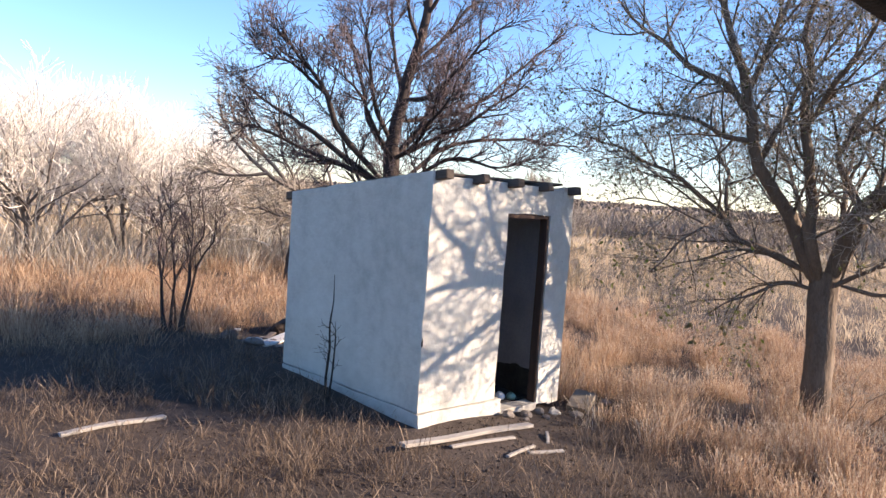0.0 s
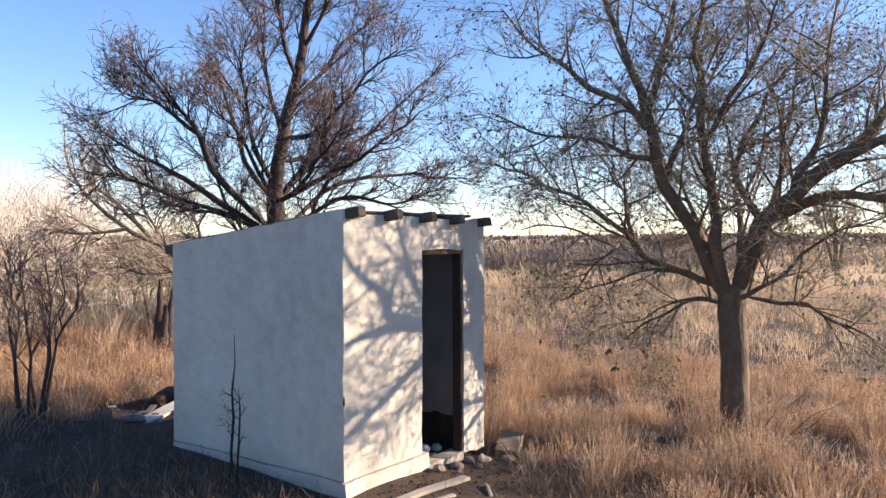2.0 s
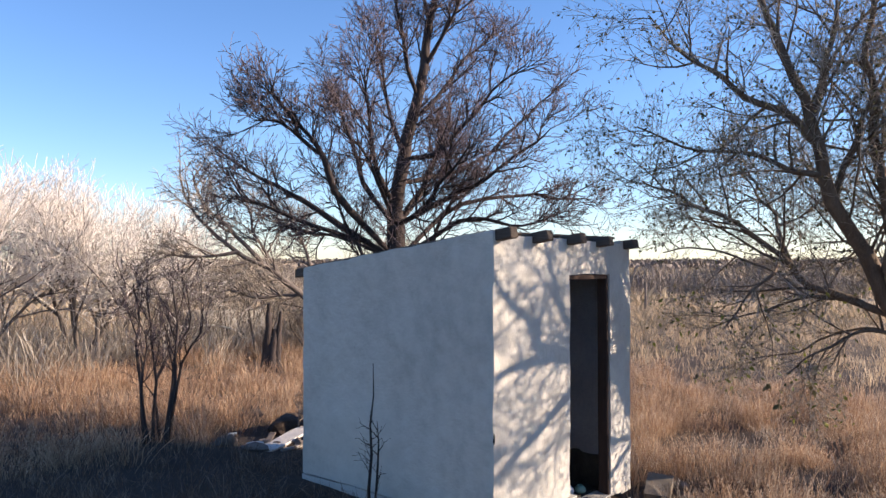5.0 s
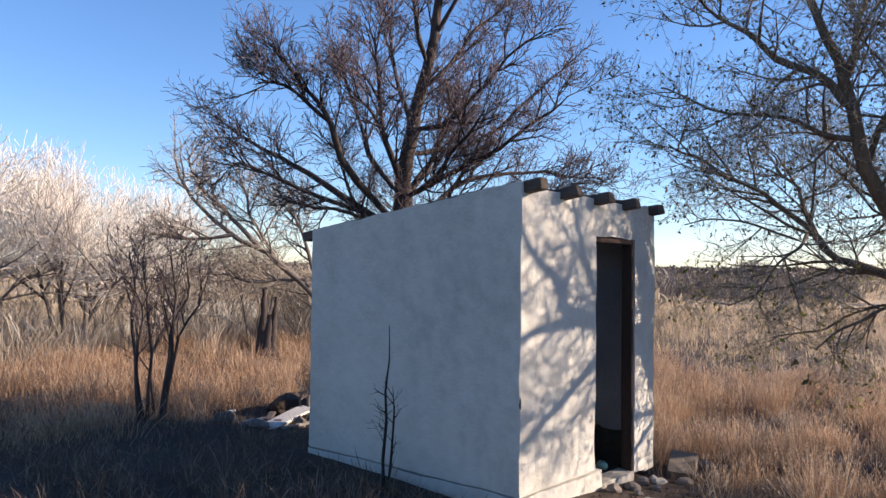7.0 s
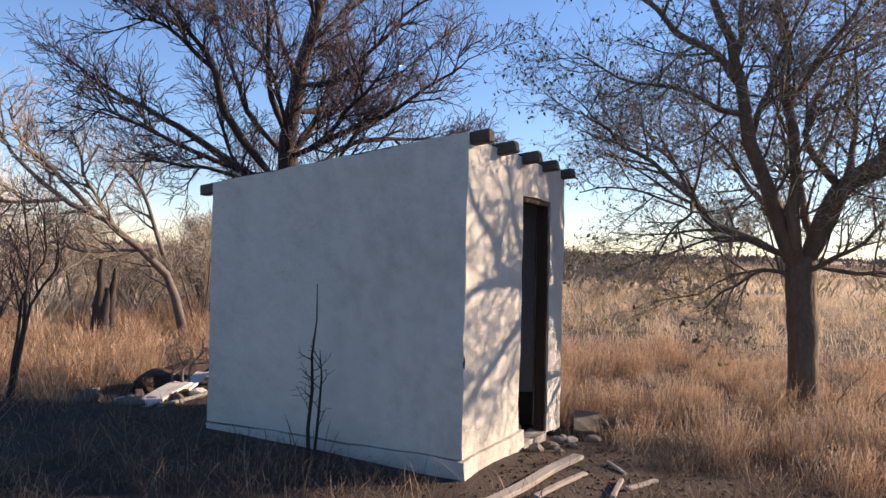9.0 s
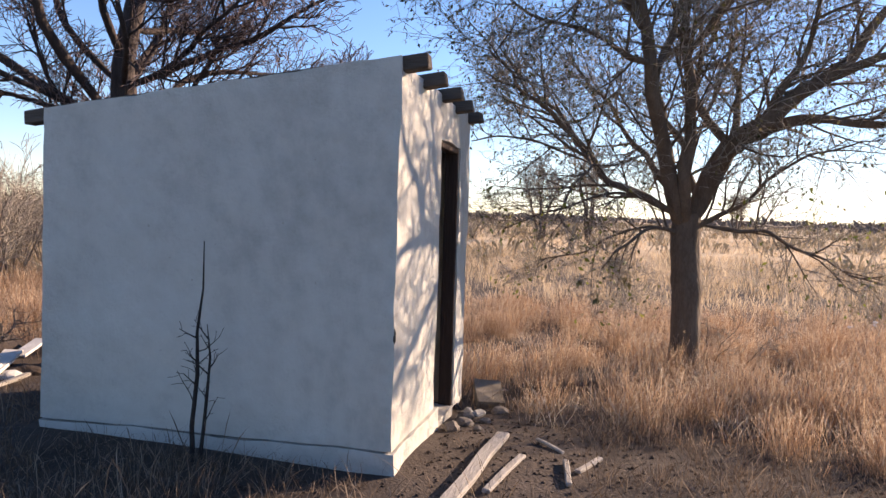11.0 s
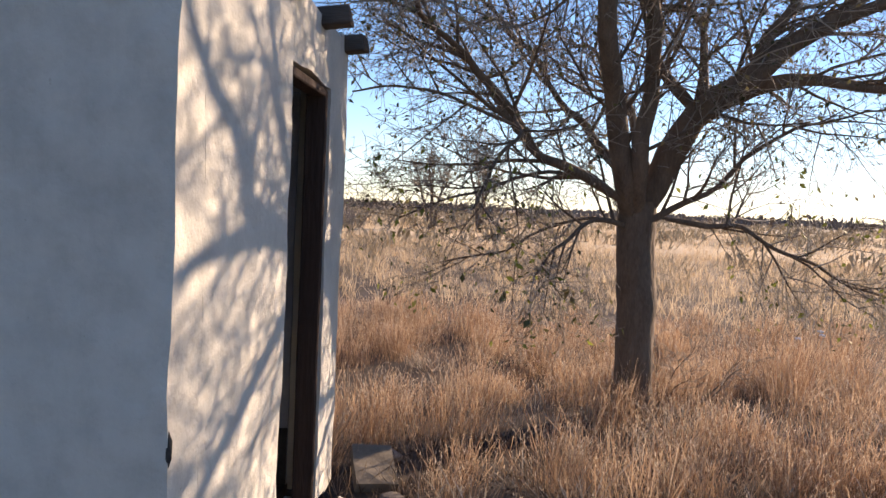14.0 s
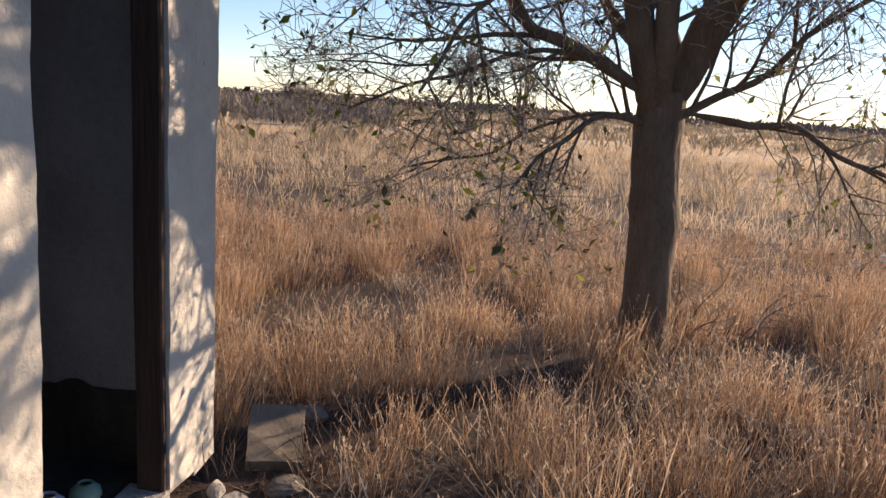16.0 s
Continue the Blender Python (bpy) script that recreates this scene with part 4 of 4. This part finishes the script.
for k in range(4):
    pole = thing("log", "weathered grey pole lying in a low stack", "log", "stack of poles")
    x, y = 3.12 + 0.19 * k - (0.07 if k == 3 else 0), -2.52 - 0.06 * k
    z = float(height(x, y)) + (0.035 if k < 3 else 0.095)
    d = Vector((-0.42, -0.9, 0))
    rr = 0.05 - 0.008 * (k % 2)
    limb_mesh("pole", [(x - d.x * 0.1, y - d.y * 0.1, z), (x + d.x * 0.5, y + d.y * 0.5, z + 0.012), (x + d.x * (1.0 + 0.08 * k), y + d.y * (1.0 + 0.08 * k), z)], rr, rr * 0.8, POLEWOOD, pole, count=9, sides=9, rough=0.1)

# scrap heap behind the shed
for k, (x, y, ln, wd, rz, ry, mat, lab) in enumerate((
        (0.95, 3.94, 0.95, 0.24, 19, -6, PALEWOOD, "wide sun-bleached board on a scrap heap"), (1.62, 4.16, 0.6, 0.17, 24, -10, PALEWOOD, "pale sun-bleached board on a scrap heap"),
        (1.1, 3.72, 0.8, 0.05, 6, 0, GREYWOOD, "narrow grey split board on a scrap heap"), (2.1, 4.28, 0.45, 0.14, 12, -14, PALEWOOD, "pale sun-bleached board on a scrap heap"),
        (1.0, 4.3, 0.8, 0.08, 48, 4, POLEWOOD, "dark rotten board on a scrap heap"), (1.75, 4.62, 0.7, 0.07, 8, 3, GREYWOOD, "grey split board on a scrap heap"),
        (0.55, 4.5, 0.36, 0.09, 70, 22, PALEWOOD, "pale upturned board end in the grass"))):
    lay("board", lab, "board", plank_bm(ln, wd, 0.03, warp=0.03), ground_pose(x, y, (0.07, 0.09, 0.03, 0.1, 0.05, 0.06, 0.06)[k], rz, 0, ry), mat, "scrap boards behind the shed")
for k in range(7):
    rng = random.Random(300 + k)
    x, y = rng.uniform(0.3, 1.5), rng.uniform(3.5, 4.3)
    lay("rubble", "dark clod of rubble on the scrap heap", "rubble", rock_bm((rng.uniform(0.06, 0.2), rng.uniform(0.06, 0.16), rng.uniform(0.04, 0.1)), k + 50), ground_pose(x, y, 0.03, k * 30), (POLEWOOD, STONE, PALEWOOD)[k % 3], "rubble behind the shed")

for k, (x, y, size) in enumerate(((1.55, 4.55, (0.42, 0.26, 0.22)), (2.1, 4.75, (0.4, 0.3, 0.2)), (1.0, 4.15, (0.2, 0.14, 0.07)), (1.7, 4.05, (0.22, 0.14, 0.08)))):
    lay("dirt_mound", "dark rotten mound of earth on the scrap heap", "mound", rock_bm(size, 70 + k * 3, 3), ground_pose(x, y, 0.0, k * 25), SOIL, "mounds behind the shed")

# pale fallen branches in the field
fallen = thing("fallen_branch", "bleached bare branch arching out of the grass", "branch")
limb_mesh("branch", [(3.3, 14.2, 0.1), (4.2, 14.0, 0.4), (5.0, 13.9, 0.55), (5.8, 13.7, 0.62), (6.4, 13.5, 0.45)], 0.035, 0.02, PALEWOOD, fallen, count=12, sides=7)
# low concrete trough far off
trough = thing("trough", "low pale concrete trough far across the field", "trough")
for nm, lo, hi in (("trough_wall", (8.2, 18.4, -0.1), (10.7, 18.52, 0.62)), ("trough_wall", (8.2, 19.1, -0.1), (10.7, 19.22, 0.62)), ("trough_end", (8.2, 18.522, -0.1), (8.32, 19.098, 0.62)), ("trough_end", (10.58, 18.522, -0.1), (10.7, 19.098, 0.62))):
    bm = bmesh.new()
    gridded(bm, lo, hi, step=0.5, amount=0.02)
    part(nm, bm, CONCRETE, trough)
for k, (px, py, h, r) in enumerate(((2.55, 12.9, 1.15, 0.06), (7.3, 18.2, 1.6, 0.045), (10.5, 21.0, 1.5, 0.05), (0.9, 19.5, 1.5, 0.05), (26.0, 12.0, 1.4, 0.06), (24.0, 17.0, 1.4, 0.06))):
    post = thing("fence_post", "weathered dark wooden fence post in dry grass", "post", "fence posts")
    z = float(height(px, py))
    limb_mesh("post", [(px, py, z - 0.2), (px + 0.02, py, z + h * 0.5), (px + 0.05, py + 0.02, z + h)], r, r * 0.85, POLEWOOD, post, count=6, sides=8, rough=0.1)
for k, (px, py) in enumerate(((7.6, -4.9), (7.9, -5.0), (7.3, -4.5))):
    lay("paper_scrap", "small white scrap of paper caught in weeds", "litter", rock_bm((0.05, 0.04, 0.02), k + 90, 1), ground_pose(px, py, 0.3, k * 70), WHITE, "white scraps in the weeds")


# ---- grass ----
def keep_clear(x, y):
    """Share of the growth at a place: bare round the shed and the door, none in things."""
    k = np.ones_like(x)
    inside = (x > -0.12) & (x < SX + 0.1) & (y > -0.1) & (y < SY + 0.1)
    apron = (x > -0.5) & (x < 1.95) & (y > -1.1) & (y <= 0.0)
    k = np.where(apron, 0.12, k)
    k = np.where(inside, 0.0, k)
    k = np.where((x > -9.2) & (x < -1.7) & (y < -2.8), 0.0, k)
    k = np.where(np.hypot(x - 4.28, y + 2.0) < 0.22, 0.0, k)
    k = np.where((np.abs(x - 3.15) < 0.5) & (np.abs(y + 3.0) < 0.5), 0.35, k)
    k = np.where((np.abs(x - 2.15) < 0.35) & (np.abs(y + 0.28) < 0.3), 0.1, k)
    k = np.where((x > 1.9) & (x < 2.75) & (y > -1.15) & (y < 0.1), 0.5, k)
    k = np.where((x > 0.3) & (x < 2.3) & (y > 3.4) & (y < 4.7), 0.12, k)
    return k


def blades(name, label, rng, tufts, per, tall, wide, lean, mat, spread=0.07, head=0.3, bent=0.25, plume=0):
    """Grass stems as tapered blades in tufts: tufts (n, 2) places; tall (low, high); head: share that carries a seed head; plume: bristles on each head."""
    n = len(tufts)
    count = rng.poisson(per, n)
    idx = np.repeat(np.arange(n), count)
    m = len(idx)
    xy = tufts[idx] + rng.normal(0, spread, (m, 2))
    keep = keep_clear(xy[:, 0], xy[:, 1]) > 0
    xy, idx = xy[keep], idx[keep]
    m = len(xy)
    size = (rng.uniform(0.6, 1.2, n) * (0.55 + 0.6 * patchy(tufts[:, 0] * 1.3 + 3, tufts[:, 1] * 1.2)))[idx]
    h = rng.uniform(*tall, m) * size
    ang = rng.uniform(0, 2 * np.pi, m)
    out = (xy - tufts[idx]) / max(spread, 1e-6) * 0.35
    tilt = rng.normal(0, lean, (m, 2)) + out * lean
    face = rng.uniform(0, 2 * np.pi, m)
    side = np.stack([np.cos(face), np.sin(face), np.zeros(m)], -1)
    base = np.stack([xy[:, 0], xy[:, 1], height(xy[:, 0], xy[:, 1]) - 0.02], -1)
    w = wide * rng.uniform(0.6, 1.3, m)
    has = rng.random(m) < head
    levels = (0.0, 0.45, 0.78, 1.0)
    widths = (np.ones(m), np.full(m, 0.75), np.where(has, 1.7, 0.5), np.zeros(m))
    rows = []
    bend = bent * h
    curl = np.stack([np.cos(ang), np.sin(ang)], -1)
    for u, wu in zip(levels, widths):
        p = base.copy()
        p[:, :2] += tilt * (h * u)[:, None] + curl * (bend * u * u)[:, None]
        p[:, 2] += h * u * (1 - 0.12 * u * u)
        if u < 1:
            rows += [p - side * (w * wu)[:, None] * 0.5, p + side * (w * wu)[:, None] * 0.5]
        else:
            rows.append(p)
    v = np.stack(rows, 1).reshape(-1, 3)
    b = np.arange(m)[:, None] * 7
    tri = np.array([(0, 1, 3), (0, 3, 2), (2, 3, 5), (2, 5, 4), (4, 5, 6)])
    f = (b[:, :, None] + tri[None]).reshape(-1, 3)
    if plume:
        top, neck = rows[6], (rows[4] + rows[5]) / 2
        extra = []
        for _ in range(plume):
            pick = np.nonzero(has)[0]
            p = neck[pick] + (top[pick] - neck[pick]) * rng.uniform(-0.5, 1.0, (len(pick), 1))
            d = rng.normal(0, 1, (len(pick), 3)) + (0, 0, 1.1)
            d *= (rng.uniform(0.012, 0.034, len(pick)) / np.linalg.norm(d, axis=1))[:, None]
            s = side[pick] * (wide * 0.7)
            extra.append(np.stack([p - s, p + s, p + d], 1))
        extra = np.concatenate(extra).reshape(-1, 3)
        heads = from_arrays("seed_heads", extra, np.arange(len(extra)).reshape(-1, 3), PLUME)
        tagged(heads, "pale feathery seed heads of the dry grass", "grass", kind="stuff")
    ob = from_arrays(name, v, f, mat)
    return tagged(ob, label, "grass", kind="stuff")


def scatter(rng, x0, x1, y0, y1, density, accept=None):
    n = int((x1 - x0) * (y1 - y0) * density)
    p = np.stack([rng.uniform(x0, x1, n), rng.uniform(y0, y1, n)], -1)
    k = keep_clear(p[:, 0], p[:, 1])
    if accept is not None:
        k = k * accept(p[:, 0], p[:, 1])
    return p[rng.random(n) < k]


def patchy(x, y):
    return np.clip(0.62 + 0.5 * np.sin(x * 1.7 + np.sin(y * 1.3) * 1.5) * np.cos(y * 1.9 + x * 0.6), 0.22, 1)


def tall_field(x, y):
    """Where the tall grass stands: beyond the shed and to its east, not on the trodden side."""
    edge = np.where(y < 0.2, np.clip((x - 2.6 - 0.85 * y) / 0.35, 0, 1), 1)
    east = np.clip((x - 1.95) / 0.5, 0, 1) * np.clip((y + 9) / 2, 0, 1) * edge
    back = np.clip((y - 3.9 - 0.25 * np.sin(x * 2)) / 0.6, 0, 1)
    front = np.clip((x - 0.8) / 0.6, 0, 1) * np.clip((-0.7 - y) / 0.3, 0, 1) * edge
    return np.maximum(np.maximum(east, back), front) * patchy(x, y)


def low_field(x, y):
    return np.clip(1 - tall_field(x, y), 0.15, 1) * patchy(y * 1.3, x * 1.1)


def eastward(x, y):
    """The plain to the east and north, on which the shed looks out."""
    a = np.degrees(np.arctan2(y + 3.0, x + 4.5))
    return (a > -36) & (a < 82)


def make_grass():
    rng = np.random.default_rng(4)
    near = scatter(rng, 0.8, 9.5, -7, 6, 44, tall_field)
    blades("tall_grass", "tall dry reddish-gold bunch grass round the tree", rng, near, 10, (0.07, 0.24), 0.0032, 0.24, GRASS, spread=0.07, head=0.6, bent=0.2, plume=2)
    bunch = scatter(rng, 0.8, 9.0, -6.5, 6, 12, lambda x, y: tall_field(x, y) * np.clip(patchy(x * 2.1 + 1, y * 2.3) * 1.7 - 0.3, 0.15, 1))
    blades("bunch_grass", "dense bunches of tall dry reddish grass", rng, bunch, 165, (0.22, 0.56), 0.0026, 0.22, GRASS, spread=0.1, head=0.8, bent=0.12, plume=3)
    back = scatter(rng, -5, 9.5, 3.6, 14, 42, lambda x, y: tall_field(x, y) * (1 - ((x > 1.2) & (y < 6))))
    blades("tall_grass", "tall dry golden grass behind the shed", rng, back, 8, (0.1, 0.3), 0.005, 0.24, GRASS, spread=0.09, head=0.5)
    bunch = scatter(rng, -5, 9.5, 3.8, 13, 7, lambda x, y: tall_field(x, y) * (1 - ((x > 1.2) & (y < 6))))
    blades("bunch_grass", "dense bunches of tall dry golden grass", rng, bunch, 75, (0.22, 0.55), 0.0045, 0.28, GRASS, spread=0.12, head=0.7, bent=0.2, plume=1)
    mid = scatter(rng, -8, 34, -16, 34, 8, lambda x, y: tall_field(x, y) * eastward(x, y) * (np.hypot(x, y) < 36) * ~((x > -5) & (x < 9.5) & (y > -7) & (y < 14)))
    blades("tall_grass", "dry golden grass across the field", rng, mid, 13, (0.18, 0.52), 0.009, 0.25, FIELD, spread=0.1, head=0.3)
    far = scatter(rng, -20, 90, -50, 90, 0.8, lambda x, y: eastward(x, y) * patchy(x * 0.12, y * 0.12) * (np.hypot(x, y) > 30) * (np.hypot(x, y) < 95))
    blades("tall_grass", "dry golden grass far across the field", rng, far, 11, (0.2, 0.5), 0.03, 0.2, FIELD, spread=0.35, head=0.2)
    short = scatter(rng, -4.6, 3.6, -4.2, 5.2, 95, low_field)
    blades("short_grass", "short trampled grey-brown grass round the shed", rng, short, 9, (0.05, 0.2), 0.0042, 0.4, LITTER, spread=0.06, head=0.2, bent=0.5)
    tufts = scatter(rng, -4.4, 2.6, -4.0, 4.6, 14, low_field)
    blades("short_grass", "scattered dry tufts in short grass", rng, tufts, 18, (0.14, 0.4), 0.004, 0.3, LITTER, spread=0.05, head=0.3)
    litter = scatter(rng, -4.2, 3.2, -3.6, 3.6, 120)
    blades("straw_litter", "loose straw and twigs on the dirt", rng, litter, 2, (0.05, 0.14), 0.005, 1.6, LITTER, spread=0.08, head=0.0, bent=0.8)
    n = 5200
    p = np.stack([rng.uniform(-3.5, 3.4, n), rng.uniform(-3.4, 1.2, n)], -1)
    inside = (p[:, 0] > -0.05) & (p[:, 0] < SX + 0.05) & (p[:, 1] > -0.05)
    p = p[~inside & (keep_clear(p[:, 0], p[:, 1]) > 0)]
    n = len(p)
    r = rng.uniform(0.004, 0.02, n) * rng.uniform(0.5, 1.2, n)
    octa = np.array([(1, 0, 0), (0, 1, 0), (-1, 0, 0), (0, -1, 0), (0, 0, 0.7), (0, 0, -0.7)])
    tri = np.array([(0, 1, 4), (1, 2, 4), (2, 3, 4), (3, 0, 4), (1, 0, 5), (2, 1, 5), (3, 2, 5), (0, 3, 5)])
    v = octa[None] * r[:, None, None] * rng.uniform(0.5, 1.5, (n, 6, 3)) + np.concatenate([p, (height(p[:, 0], p[:, 1]) + 0.003)[:, None]], 1)[:, None]
    tagged(from_arrays("clods", v.reshape(-1, 3), (np.arange(n)[:, None, None] * 6 + tri).reshape(-1, 3), DIRT), "crumbled clods and grit on the dirt", "dirt", kind="stuff")
    weed = scatter(rng, 1.2, 8.5, -6.0, 0.2, 8, lambda x, y: np.clip(1.3 - np.hypot(x - 4.2, y + 3.2) / 2.8, 0.06, 1))
    blades("grey_weeds", "ash-grey brittle weeds round the trunk", rng, weed, 34, (0.12, 0.36), 0.0045, 0.5, GREYWEED, spread=0.07, head=0.6, bent=0.4, plume=3)
    brush = scatter(rng, -30, 170, -90, 170, 0.15, lambda x, y: eastward(x, y) * (np.hypot(x, y) > 26) * (np.hypot(x, y) < 170) * np.clip(patchy(x * 0.09, y * 0.09) * 1.4 - 0.3, 0, 1) * np.clip((x + y + 10) / 40, 0, 1))
    blades("brush", "low grey-olive brush across the plain", rng, brush, 12, (0.4, 1.1), 0.12, 0.35, BRUSH, spread=0.55, head=0.6)
    scrub = scatter(rng, 5, 34, -14, 34, 0.34, lambda x, y: eastward(x, y) * (np.hypot(x, y) > 10) * (np.hypot(x, y) < 30) * np.clip(patchy(x * 0.35, y * 0.35) * 1.6 - 0.5, 0, 1))
    blades("brush", "low grey-olive scrub in the dry field", rng, scrub, 60, (0.25, 0.85), 0.016, 0.4, BRUSH, spread=0.3, head=0.6)
    wood = scatter(rng, 20, 80, -10, 70, 0.3, lambda x, y: (np.hypot(x, y) > 44) * (np.hypot(x, y) < 74) * (np.arctan2(y + 1, x + 3) > 0.2) * (np.arctan2(y + 1, x + 3) < 1.0) * np.clip(patchy(x * 0.21, y * 0.17) * 1.6 - 0.4, 0.05, 1))
    blades("far_thicket", "dark grey leafless thicket across the dry field", rng, wood, 70, (0.7, 2.2), 0.035, 0.3, THICKET, spread=0.7, head=0.3, bent=0.2)
    pale = scatter(rng, -5, 8, 10.5, 16, 2.2, lambda x, y: patchy(x * 0.8, y * 0.6))
    blades("pale_brush", "pale straw-coloured brush under the bare trees", rng, pale, 70, (0.5, 1.5), 0.009, 0.3, GREYWEED, spread=0.2, head=0.6, bent=0.3)
    line = scatter(rng, 0, 520, -260, 520, 0.016, lambda x, y: eastward(x, y) * (np.hypot(x, y) > 130) * (np.hypot(x, y) < 520) * np.clip(np.sin(np.hypot(x, y) * 0.045) * 1.5 - 0.4, 0, 1))
    blades("far_treeline", "dark far line of scrub and trees on the horizon", rng, line, 16, (0.8, 2.8), 0.5, 0.35, TREELINE, spread=1.8, head=0.7)


make_grass()
